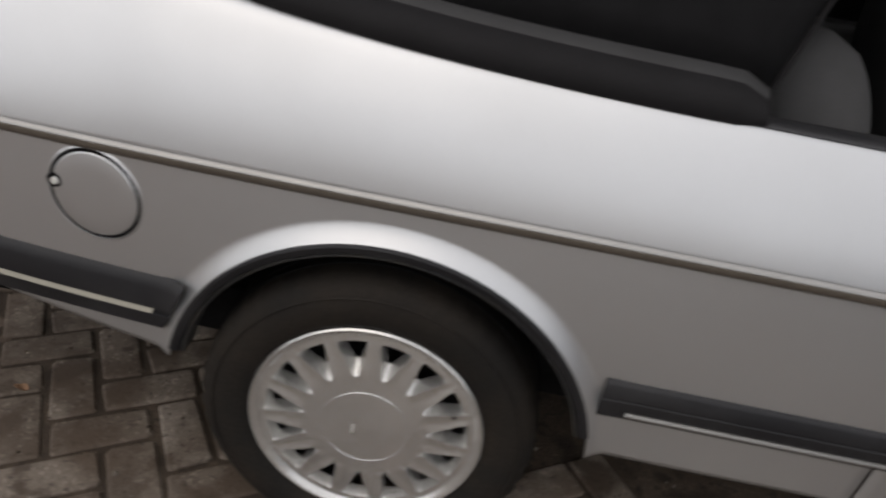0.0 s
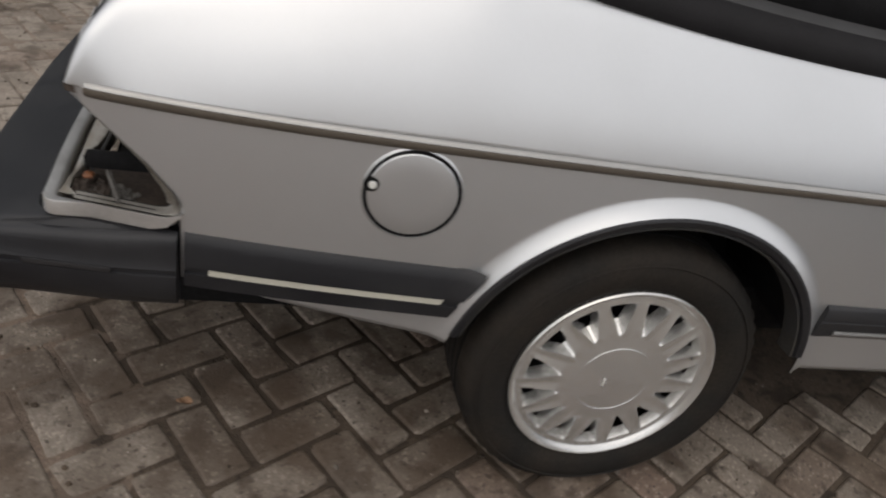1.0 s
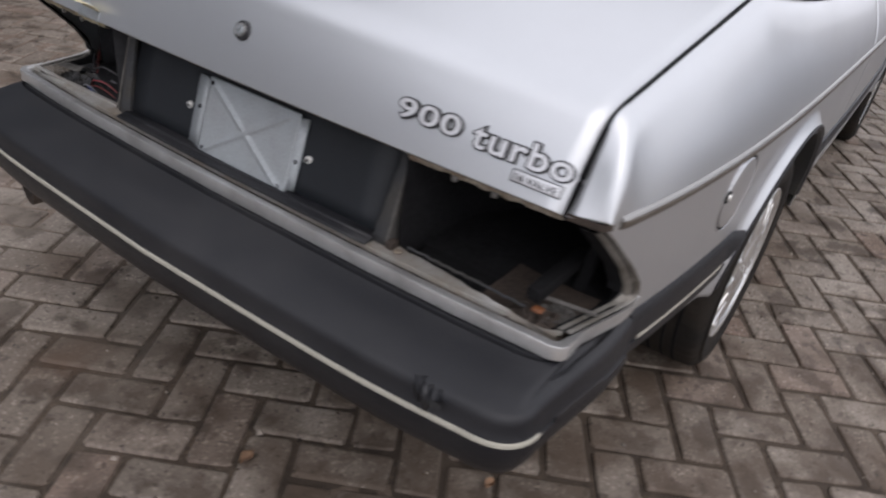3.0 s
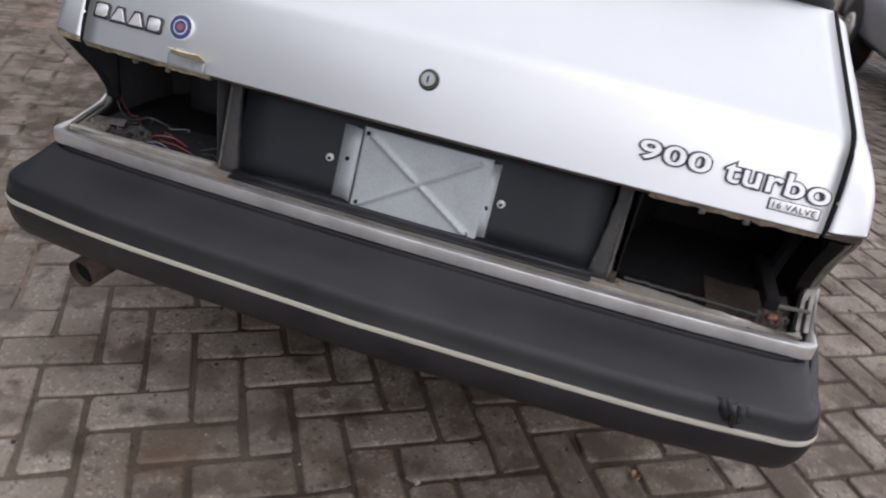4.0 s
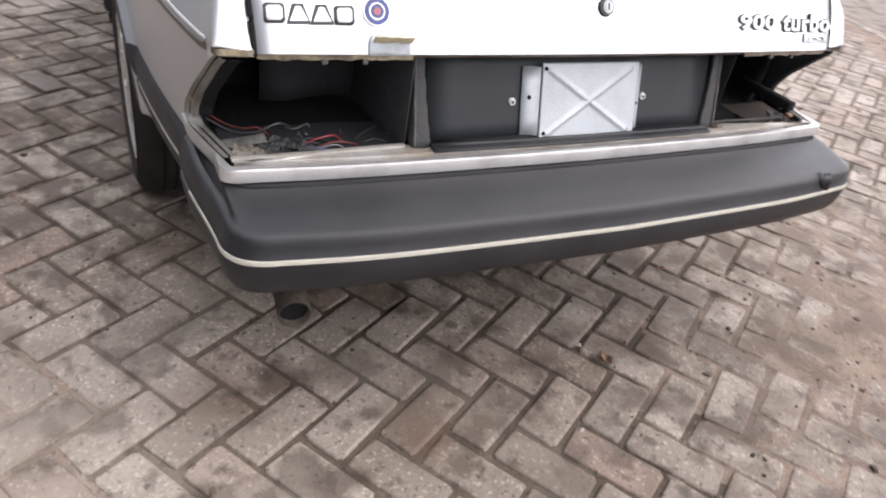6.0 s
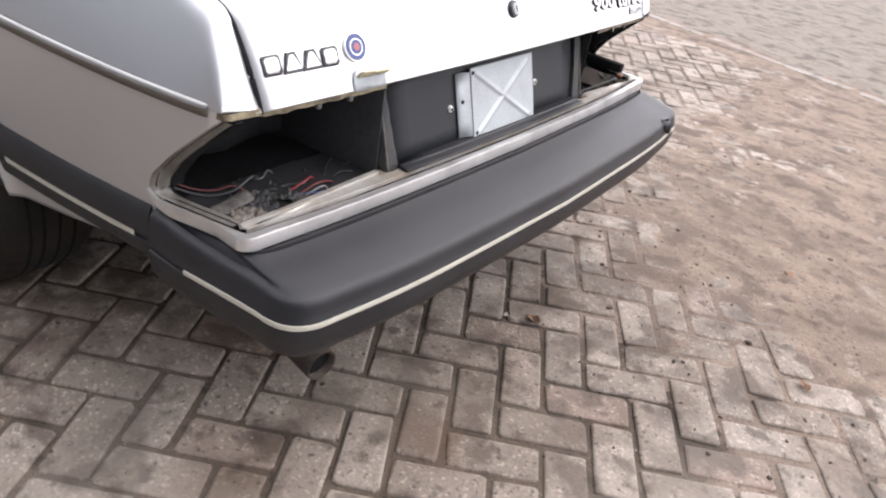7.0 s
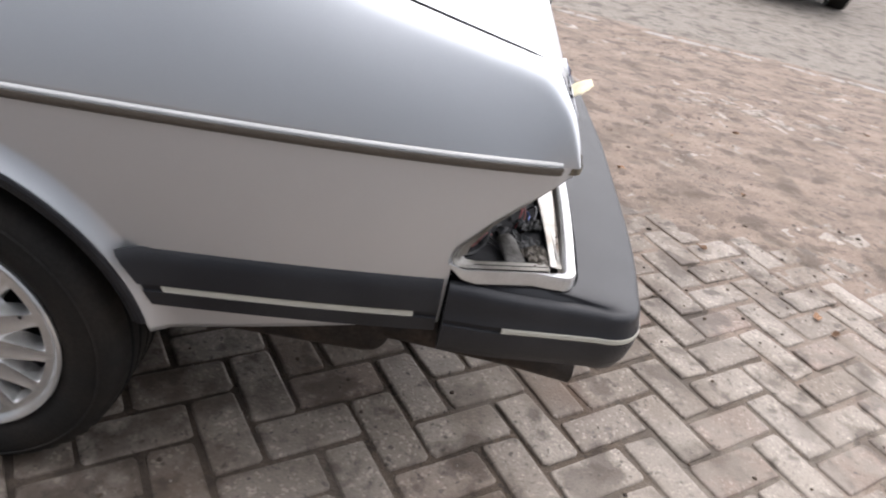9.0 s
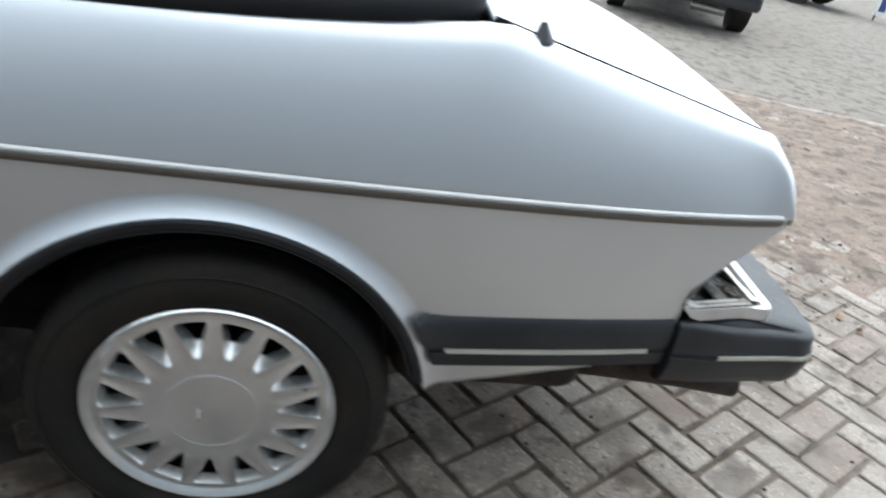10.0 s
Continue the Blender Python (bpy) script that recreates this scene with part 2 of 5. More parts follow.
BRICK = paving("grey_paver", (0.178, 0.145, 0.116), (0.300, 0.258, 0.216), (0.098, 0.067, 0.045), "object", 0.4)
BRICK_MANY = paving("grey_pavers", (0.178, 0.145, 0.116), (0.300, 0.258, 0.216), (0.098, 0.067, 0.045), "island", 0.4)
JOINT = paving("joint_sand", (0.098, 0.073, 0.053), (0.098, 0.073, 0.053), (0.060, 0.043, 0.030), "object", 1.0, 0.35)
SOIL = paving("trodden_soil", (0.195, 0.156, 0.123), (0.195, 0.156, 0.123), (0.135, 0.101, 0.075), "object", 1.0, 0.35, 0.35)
ROAD = paving("worn_road", (0.185, 0.160, 0.134), (0.185, 0.160, 0.134), (0.125, 0.102, 0.08), "object", 1.0, 0.35)
KERB = paving("kerb_concrete", (0.24, 0.215, 0.185), (0.24, 0.215, 0.185), (0.15, 0.12, 0.09), "object")


# ---- building helpers ----
def spline(xs, ys):
    """A smooth natural cubic through a few points."""
    xs, ys = np.array(xs, float), np.array(ys, float)
    n = len(xs)
    h = np.diff(xs)
    a, r = np.eye(n), np.zeros(n)
    for i in range(1, n - 1):
        a[i, i - 1], a[i, i], a[i, i + 1] = h[i - 1], 2 * (h[i - 1] + h[i]), h[i]
        r[i] = 6 * ((ys[i + 1] - ys[i]) / h[i] - (ys[i] - ys[i - 1]) / h[i - 1])
    m = np.linalg.solve(a, r)

    def f(x):
        x = min(max(x, xs[0]), xs[-1])
        i = min(max(int(np.searchsorted(xs, x)) - 1, 0), n - 2)
        p, q = xs[i + 1] - x, x - xs[i]
        return float((m[i] * p ** 3 + m[i + 1] * q ** 3) / (6 * h[i]) + (ys[i] / h[i] - m[i] * h[i] / 6) * p + (ys[i + 1] / h[i] - m[i + 1] * h[i] / 6) * q)
    return f


def finish(name, mesh, mat, parent=None, label="", smooth=40, kind=""):
    for p in mesh.polygons:
        p.use_smooth = smooth > 0
    if smooth:
        mesh.set_sharp_from_angle(angle=radians(smooth))
    mesh.materials.append(mat)
    ob = new(name, mesh)
    ob.parent = parent
    return tagged(ob, label, kind=kind)


def part(name, bm, mat, parent=None, label="", smooth=40):
    mesh = bpy.data.meshes.new(name)
    bmesh.ops.recalc_face_normals(bm, faces=bm.faces)
    bm.to_mesh(mesh)
    bm.free()
    return finish(name, mesh, mat, parent, label, smooth)


def grid(rows, closed=False):
    """A sheet through rows of points."""
    bm = bmesh.new()
    vs = [[bm.verts.new(p) for p in row] for row in rows]
    for a, b in zip(vs, vs[1:]):
        k = len(a)
        for j in range(k if closed else k - 1):
            try:
                bm.faces.new((a[j], a[(j + 1) % k], b[(j + 1) % k], b[j]))
            except ValueError:
                pass
    return bm


def thick(ob, t, offset=-1):
    s = ob.modifiers.new("thickness", "SOLIDIFY")
    s.thickness, s.offset = t, offset
    return ob


def box(x0, x1, y0, y1, z0, z1, bevel=0.0, seg=2):
    bm = bmesh.new()
    bmesh.ops.create_cube(bm, size=1, matrix=Matrix.Translation(((x0 + x1) / 2, (y0 + y1) / 2, (z0 + z1) / 2)) @ Matrix.Diagonal((x1 - x0, y1 - y0, z1 - z0, 1)))
    if bevel:
        bmesh.ops.bevel(bm, geom=list(bm.edges), offset=bevel, segments=seg, affect="EDGES", profile=0.5)
    return bm


def rod(p, q, r, n=16, r2=None):
    p, q = Vector(p), Vector(q)
    bm = bmesh.new()
    bmesh.ops.create_cone(bm, cap_ends=True, segments=n, radius1=r, radius2=r if r2 is None else r2, depth=(q - p).length,
                          matrix=Matrix.Translation((p + q) / 2) @ (q - p).to_track_quat("Z", "Y").to_matrix().to_4x4())
    return bm


def sweep(path, profile, closed_profile=True, out=None):
    """Carries a profile of (outward, up) points along a path; outward is square to the path, level."""
    rows = []
    for i, p in enumerate(path):
        a, b = Vector(path[max(i - 1, 0)]), Vector(path[min(i + 1, len(path) - 1)])
        t = (b - a)
        side = Vector((t.y, -t.x, 0)).normalized()
        if out:
            side *= out
        rows.append([Vector(p) + side * u + Vector((0, 0, w)) for u, w in profile])
    bm = grid(rows, closed_profile)
    if closed_profile:
        bm.verts.ensure_lookup_table()
        k = len(profile)
        bm.faces.new([bm.verts[j] for j in range(k)])
        bm.faces.new([bm.verts[len(bm.verts) - 1 - j] for j in range(k)])
    return bm


def tube(path, r, n=8):
    rows = []
    for i, p in enumerate(path):
        t = (Vector(path[min(i + 1, len(path) - 1)]) - Vector(path[max(i - 1, 0)])).normalized()
        u = t.orthogonal().normalized()
        if abs(t.z) < 0.9:
            u = t.cross(Vector((0, 0, 1))).normalized()
        v = t.cross(u)
        rows.append([Vector(p) + u * r * math.cos(2 * math.pi * j / n) + v * r * math.sin(2 * math.pi * j / n) for j in range(n)])
    return grid(rows, True)


def lathe(profile, n=64):
    """Turns a profile of (radius, outward) round the wheel's axle, which is y."""
    rows = []
    for i in range(n + 1):
        a = 2 * math.pi * i / n
        rows.append([(r * math.sin(a), -w, r * math.cos(a)) for r, w in profile])
    bm = grid(rows)
    bmesh.ops.remove_doubles(bm, verts=bm.verts, dist=1e-5)
    return bm


# ---- the shape of the car body (x ahead, rear axle at x = 0; y to its left) ----
BELT = 0.75
width_at = spline([-1.0, -0.93, -0.78, -0.5, -0.2, 0.2, 0.6, 1.2, 2.0, 2.7, 3.15, 3.45], [0.724, 0.738, 0.763, 0.793, 0.810, 0.822, 0.829, 0.834, 0.828, 0.80, 0.745, 0.66])
edge_fore = spline([-0.372, -0.2, 0.0, 0.2, 0.45, 0.8, 1.3, 1.8, 2.4, 3.0, 3.45], [0.998, 0.978, 0.959, 0.947, 0.939, 0.934, 0.926, 0.917, 0.88, 0.81, 0.757])


def edge_z(x):
    return 0.882 + (x + 0.882) * 0.2275 if x < -0.372 else edge_fore(x)


edge_y = spline([-0.882, -0.62, -0.372, -0.2, 0.0, 0.2, 0.5, 1.2, 1.8, 2.4, 3.0, 3.45], [0.6825, 0.6915, 0.7025, 0.719, 0.736, 0.745, 0.750, 0.752, 0.72, 0.69, 0.655, 0.60])
belt_z = spline([-1.0, -0.9, -0.5, 0.0, 0.7, 2.0, 3.45], [0.757, 0.755, 0.754, 0.755, 0.754, 0.735, 0.725])
WHEELS_X = (0.02, 2.53)
ARCH_X, ARCH_Z, ARCH_A, ARCH_B = 0.031, 0.317, 0.373, 0.369


def arch_of(x):
    """The wheel whose arch lies over x, or None."""
    for w in WHEELS_X:
        if abs(x - w - 0.012) < ARCH_A:
            return w + 0.012
    return None


def corner_path(n=10):
    """The belt line round the rear corner, from the flank to the boot seam, as (x, y)."""
    flank = [Vector((x, width_at(x))) for x in (-0.866, -0.885, -0.905, -0.922, -0.932)]
    a, b, c = flank[-1], Vector((-0.950, width_at(-0.95) + 0.001)), Vector((-0.9505, 0.722))
    turn = [a * (1 - t) ** 2 + b * 2 * t * (1 - t) + c * t * t for t in (i / n for i in range(1, n + 1))]
    return flank + turn + [Vector((-0.952, 0.705)), Vector((-0.954, 0.690)), Vector((-0.955, 0.676))]


def flank_w(x):
    """The flank's width at the belt line, drawn in a little at the rear corner."""
    return width_at(x) - 0.006 * max(0.0, (-0.925 - x) / 0.02) ** 2


def pinch(x, z):
    """How much the flank draws in below the belt line towards the rear corner."""
    return max(0.0, flank_w(x) - (0.7175 + 0.243 * (x + 0.979))) * min(1.0, max(0.0, (0.75 - z) / 0.18)) if x < -0.76 else 0.0


def side_y(x, z):
    """How far out the body's flank stands below the belt line."""
    y = flank_w(x) - pinch(x, z) - 0.018 * max(0.0, (BELT - z) / 0.37) ** 2
    for w in WHEELS_X:
        d = math.hypot((x - w - 0.012) / ARCH_A, (z - ARCH_Z) / ARCH_B)
        if z > 0.3:
            y += 0.020 * max(0.0, 1 - max(0, d - 1.0) / 0.088) ** 1.5
    return y


LAMP_TIP, LAMP_TOP = (-0.790, 0.586), (-0.938, 0.742)
nose_z = spline([-0.938, -0.900, -0.862, -0.830, -0.808, -0.796, -0.790], [0.742, 0.7085, 0.674, 0.643, 0.618, 0.602, 0.586])


def low_edge(x):
    if x < LAMP_TIP[0]:
        return nose_z(x)
    if x < 0:
        base = 0.375 + 0.075 * min(1, max(0, (-0.36 - x) / 0.42))
    else:
        base = 0.345
    w = arch_of(x)
    if w is not None:
        base = max(base, ARCH_Z + ARCH_B * math.sqrt(max(0.0, 1 - ((x - w) / ARCH_A) ** 2)))
    return base


def columns(x0, x1, step=0.025):
    """Stations along the flank, close together at the ends of the wheel arches."""
    xs = set(np.round(np.arange(x0, x1, step), 4)) | {x0, x1}
    xs |= {x for x in (-0.81, -0.802, -0.797, -0.793, -0.7905, -0.7895) if x0 < x < x1}
    for w in WHEELS_X:
        for k in range(-24, 25):
            x = w + 0.012 + ARCH_A * math.sin(k / 24 * math.pi / 2)
            if x0 < x < x1:
                xs.add(round(x, 4))
        for e in (-1, 1):
            x = w + 0.012 + e * (ARCH_A + 0.0005)
            if x0 < x < x1:
                xs.add(round(x, 5))
    return sorted(xs)


car = tagged(new("car"), "silver two-door convertible with its rear lamps taken out", "car")

DOOR_X = (0.86, 1.86)


def lower_flank(side, x0, x1):
    rows = []
    for x in columns(x0, x1):
        z0, z1 = low_edge(x), belt_z(x)
        rows.append([(x, side * side_y(x, z1 + (z0 - z1) * k / 44), z1 + (z0 - z1) * k / 44) for k in range(45)])
    return grid(rows)


def upper_row(b, c, t):
    """From the belt line up a nearly flat flank, round a tight crease, and over a narrow ledge to the seam."""
    b, c, t = Vector(b), Vector(c), Vector(t)
    high, wide = (c - b).length, (t - c).length
    ctrl = (b + c) / 2 + Vector((0, 0.021 * min(1.0, high / 0.16) * min(1.0, max(0.2, (b.x + 0.95) / 0.35)), 0))
    def flank(f):
        return b * (1 - f) ** 2 + ctrl * 2 * f * (1 - f) + c * f * f
    stop = 1 - min(0.3, 0.022 / max(high, 1e-5))
    p = flank(stop)
    q = c + (t - c).normalized() * min(0.016, 0.55 * wide)
    row = [flank(stop * k / 15) for k in range(16)]
    row += [p * (1 - f) ** 2 + c * 2 * f * (1 - f) + q * f * f for f in (0.17, 0.33, 0.5, 0.67, 0.83, 1.0)]
    return row + [q.lerp(t, k / 3) for k in (1, 2, 3)]


def crease_of(x):
    """The shoulder crease beside the seam; it melts into the body's edge along the cabin."""
    keep = 1 - 0.75 * 0.5 * (1 - math.cos(math.pi * min(1, max(0, (x + 0.45) / 0.75))))
    return Vector((x, edge_y(x) + 0.020 * keep, edge_z(x) - 0.0095 * keep))


def along(points, f):
    """A point at share f of a rounded line through a few points."""
    m = len(points) - 1
    k = min(int(f * m), m - 1)
    u = f * m - k
    p0, p1, p2, p3 = (Vector(points[min(max(k + d, 0), m)]) for d in (-1, 0, 1, 2))
    return 0.5 * (2 * p1 + (p2 - p0) * u + (2 * p0 - 5 * p1 + 4 * p2 - p3) * u * u + (3 * p1 - p0 - 3 * p2 + p3) * u ** 3)


SEAM = [(-0.9545, 0.6762, 0.7480), (-0.930, 0.6772, 0.796), (-0.906, 0.6792, 0.843), (-0.881, 0.6820, 0.880), (-0.843, 0.684, edge_z(-0.843)), (-0.80, edge_y(-0.80), edge_z(-0.80))]
CREASE = [(-0.944, 0.736, 0.757), (-0.935, 0.732, 0.793), (-0.917, 0.7245, 0.832), (-0.880, 0.7085, 0.8685), (-0.843, 0.7045, edge_z(-0.843) - 0.0095), tuple(crease_of(-0.80))]


def upper_flank(side, x0, x1, corner=False):
    rows = []
    if corner:
        for i in range(31):
            f = i / 31
            x = -0.944 + (-0.80 + 0.944) * f
            base = (x, width_at(x), belt_z(x)) if i else CREASE[0]
            rows.append(upper_row(base, along(CREASE, f), along(SEAM, f)))
        x0 = -0.80
    for x in np.arange(x0, x1 + 0.001, 0.03):
        rows.append(upper_row((x, width_at(x), belt_z(x)), crease_of(x), (x, edge_y(x), edge_z(x))))
    return grid([[(p.x, side * p.y, p.z) for p in row] for row in rows])


for side, where in ((-1, "right"), (1, "left")):
    quarter = thick(part("quarter_panel", lower_flank(side, LAMP_TOP[0], DOOR_X[0] - 0.003), PAINT, car, "silver rear quarter panel"), 0.004, 0)
    thick(part("upper_quarter", upper_flank(side, -0.85, DOOR_X[0] - 0.003, True), PAINT, quarter), 0.004, 0)
    door = thick(part("door", lower_flank(side, DOOR_X[0] + 0.003, DOOR_X[1] - 0.003), PAINT, car, "closed silver door"), 0.004, 0)
    thick(part("upper_door", upper_flank(side, DOOR_X[0] + 0.003, DOOR_X[1] - 0.003), PAINT, door), 0.004, 0)
    wing = thick(part("front_wing", lower_flank(side, DOOR_X[1] + 0.003, 3.42), PAINT, car, "silver front wing"), 0.004, 0)
    thick(part("upper_wing", upper_flank(side, DOOR_X[1] + 0.003, 3.42), PAINT, wing), 0.004, 0)
    # belt moulding: bright upper bead, brown-grey lower bead
    path = [(x, side * (flank_w(x) + 0.001 - 0.005 * max(0, (-0.900 - x) / 0.026) ** 2), belt_z(x)) for x in [-0.917, -0.911, -0.904, -0.896, -0.885] + list(np.arange(-0.87, 3.38, 0.04))]
    moulding = part("belt_moulding", sweep(path, [(0, 0.0015), (0.0066, 0.0015), (0.0055, 0.0042), (0.0032, 0.0068), (0, 0.0080)], out=1 if side < 0 else -1), CHROME, car, "bright narrow belt moulding")
    part("lower_bead", sweep(path, [(0, -0.0138), (0.0045, -0.0125), (0.0080, -0.008), (0.0092, -0.003), (0.0084, 0.0009), (0, 0.0010)], out=1 if side < 0 else -1), BROWN_STRIP, moulding)
    # black lip round the wheel arches
    for w in WHEELS_X:
        lip = []
        for k in range(3, 42):
            a = math.pi * k / 44
            px, pz = w + 0.012 - ARCH_A * math.cos(a), ARCH_Z + ARCH_B * math.sin(a)
            lip.append((px, pz, math.cos(a), math.sin(a)))
        rows = []
        for px, pz, ca, sa in lip:
            y = side_y(px, pz) if pz > 0.36 else side_y(px, 0.36)
            rows.append([(px + ca * 0.021 * i0, side * (y + o), pz - sa * 0.021 * i0) for i0, o in ((-0.12, -0.006), (-0.1, 0.004), (0.1, 0.006), (0.62, 0.003), (0.74, -0.001), (0.76, -0.012))])
        arch_lip = part("arch_lip", grid(rows), PLASTIC, car, "dark rubber wheel arch lip")
        rows = []
        for px, pz, ca, sa in lip:
            y = side_y(px, pz) if pz > 0.36 else side_y(px, 0.36)
            rows.append([(px + ca * 0.021 * i0, side * (y + o), pz - sa * 0.021 * i0) for i0, o in ((0.75, -0.010), (0.78, -0.003), (0.90, 0.000), (1.05, -0.003), (1.08, -0.045))])
        part("lip_bead", grid(rows), POST, arch_lip, "greyer lower bead of the arch lip")
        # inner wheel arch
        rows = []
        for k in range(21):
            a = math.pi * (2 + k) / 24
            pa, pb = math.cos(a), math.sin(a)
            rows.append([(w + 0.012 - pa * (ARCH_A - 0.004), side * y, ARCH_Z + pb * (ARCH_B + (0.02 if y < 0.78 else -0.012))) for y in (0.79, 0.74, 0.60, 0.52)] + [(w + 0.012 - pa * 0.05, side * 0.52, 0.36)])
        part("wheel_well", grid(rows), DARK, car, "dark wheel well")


# boot lid
def lid_point(u, v):
    """u runs from the lower rear edge over the crease to the deck's front edge, v across."""
    c = 1 - v * v
    y = v * (0.6703 + 0.0050 * min(1.0, u / 0.35) + 0.0205 * max(0.0, (u - 0.35) / 0.65))
    bx, bz = -0.956 - 0.009 * c, 0.7490 - 0.002 * c
    kx, kz = -0.8815 - 0.0165 * c, 0.8835 + 0.0205 * c
    fx, fz = -0.35, 1.0045 + 0.0205 * c
    if u < 0.35:
        s = u / 0.35
        return bx + (kx - bx) * s - 0.006 * math.sin(math.pi * s), y, bz + (kz - bz) * s
    s = (u - 0.35) / 0.65
    return kx + (fx - kx) * s, y, kz + (fz - kz) * s + 0.010 * c * math.sin(math.pi * s)


def smooth_lid(u, v):
    """The lid with a soft crease."""
    pts = [lid_point(min(1, max(0, u + d)), v) for d in (-0.045, -0.03, -0.015, 0, 0.015, 0.03, 0.045)] if 0.25 < u < 0.45 else [lid_point(u, v)]
    return tuple(sum(p[i] for p in pts) / len(pts) for i in range(3))


us = [0, 0.004] + [i / 50 for i in range(1, 51)]
lid = part("boot_lid", grid([[smooth_lid(u, -1 + 2 * j / 44) for j in range(45)] for u in us]), PAINT, car, "silver boot lid with script badges")
thick(lid, 0.012, -1)
lip_rows = [[(lid_point(0, v)[0] + dx, lid_point(0, v)[1], lid_point(0, v)[2] + dz) for dx, dz in ((0.002, 0.0), (0.02, -0.012), (0.05, -0.012))] for v in (-1 + 2 * j / 44 for j in range(45))]
part("lid_return", grid(lip_rows), RUST, lid, "dirty flange under the boot lid")
for side in (-1, 1):
    rows = []
    for k in range(29):
        v = side * (0.60 + 0.40 * k / 28)
        x, y, z = lid_point(0, v)
        drop = 0.011 + 0.004 * noise.noise((k * 0.45, side * 3, 1))
        rows.append([(x + 0.004, y, z - 0.001), (x + 0.006, y, z - drop), (x + 0.016, y, z - drop - 0.002)])
    part("flange_sealant", grid(rows), SEALANT if side > 0 else RUST, lid, "yellowed sealant on the flange")
    for y in (0.49, 0.56):
        x, _, z = lid_point(0, y / 0.67)
        clip = box(x + 0.002, x + 0.010, *sorted((side * (y - 0.005), side * (y + 0.005))), z - 0.018, z - 0.009, 0.002)
        part("flange_clip", clip, BARE_DIRTY, lid, "small dirty trim clip")
for side in (-1, 1):
    seam = [(smooth_lid(u, 1)[0] + 0.004 * max(0, 1 - u * 2.6), side * (smooth_lid(u, 1)[1] + 0.0046), smooth_lid(u, 1)[2] - 0.0030) for u in us]
    part("boot_seal", tube(seam, 0.0052), DARK, car, "black boot seal")
    flange = [[(x, side * y, belt_z(x) - 0.0005 + dz) for dz in (0, -0.011)] + [(x + 0.02, side * (y - 0.014), belt_z(x) - 0.017), (x + 0.03, side * (y - 0.05), belt_z(x) - 0.017)] for x, y in corner_path()]
    part("lamp_top_flange", grid(flange), SEALANT if side > 0 else RUST_DARK, car, "dirty lamp opening flange", 0)


def lid_frame(y, z):
    """The pose of a badge on the lid's rear face: x along the lid to the right as seen from behind, y up its slope."""
    v = y / 0.662
    best = min((abs(smooth_lid(k / 400, v)[2] - z), k / 400) for k in range(4, 140))[1]
    p, q = Vector(smooth_lid(best, v)), Vector(smooth_lid(best + 0.01, v))
    r = Vector(smooth_lid(best, v - 0.01))
    up, along = (q - p).normalized(), (r - p).normalized()
    out = along.cross(up).normalized()
    up = out.cross(along)
    return Matrix((along, up, out)).transposed().to_4x4(), p


def letters(text, y, z, size, depth, mat, grow, name, lift, wide):
    cu = bpy.data.curves.new(name, "FONT")
    cu.body, cu.size, cu.extrude, cu.offset, cu.space_character = text, size, depth, grow, 1.08
    cu.align_x = "CENTER"
    tmp = new(name, cu)
    mesh = bpy.data.meshes.new_from_object(tmp.evaluated_get(bpy.context.evaluated_depsgraph_get()))
    bpy.data.objects.remove(tmp)
    rot, p = lid_frame(y, z)
    xs = [v.co.x for v in mesh.vertices]
    k = wide / (max(xs) - min(xs))
    mesh.transform(Matrix.Translation(p) @ rot @ Matrix.Translation((-(max(xs) + min(xs)) / 2 * k, 0, lift)) @ Matrix.Diagonal((k, 1, 1, 1)))
    return finish(name, mesh, mat, lid, "", 30)


for word, y0, y1, z0, size in (("900", -0.356, -0.476, 0.794, 0.041), ("turbo", -0.491, -0.660, 0.790, 0.052)):
    letters(word, (y0 + y1) / 2, z0, size, 0.002, LETTER_EDGE, 0.0031, "model_lettering", 0.002, y0 - y1)
    letters(word, (y0 + y1) / 2, z0, size, 0.002, LETTER_FACE, 0.0006, "lettering_face", 0.0036, y0 - y1 - 0.006)
rot, p = lid_frame(-0.611, 0.7745)
plaque = box(-0.040, 0.040, -0.0095, 0.0095, 0, 0.003, 0.0008)
plaque.transform(Matrix.Translation(p) @ rot)
part("valve_plaque", plaque, LETTER_EDGE, lid, "small black plaque with engine lettering")
inner = box(-0.038, 0.038, -0.0078, 0.0078, 0.002, 0.0034, 0.0004)
inner.transform(Matrix.Translation(p) @ rot)
part("plaque_face", inner, LETTER_FACE, lid)
letters("16 VALVE", -0.611, 0.7697, 0.0135, 0.0004, LETTER_EDGE, 0.0002, "plaque_lettering", 0.0036, 0.066)
# maker's name as four plain raised shapes, and a round badge
def shaped_plate(outline, grow, low, high):
    """A raised plate over an outline, widened by grow."""
    cx, cy0 = sum(u for u, _ in outline) / len(outline), sum(w for _, w in outline) / len(outline)
    bm = bmesh.new()
    rings = [[bm.verts.new((u + (g if u > cx else -g), w + (g if w > cy0 else -g), z)) for u, w in outline] for g, z in ((grow, low), (grow, high - 0.001), (grow - 0.001, high))]
    for a, b in zip(rings, rings[1:]):
        for i in range(len(a)):
            bm.faces.new((a[i], a[(i + 1) % len(a)], b[(i + 1) % len(a)], b[i]))
    bm.faces.new(rings[-1])
    return bm


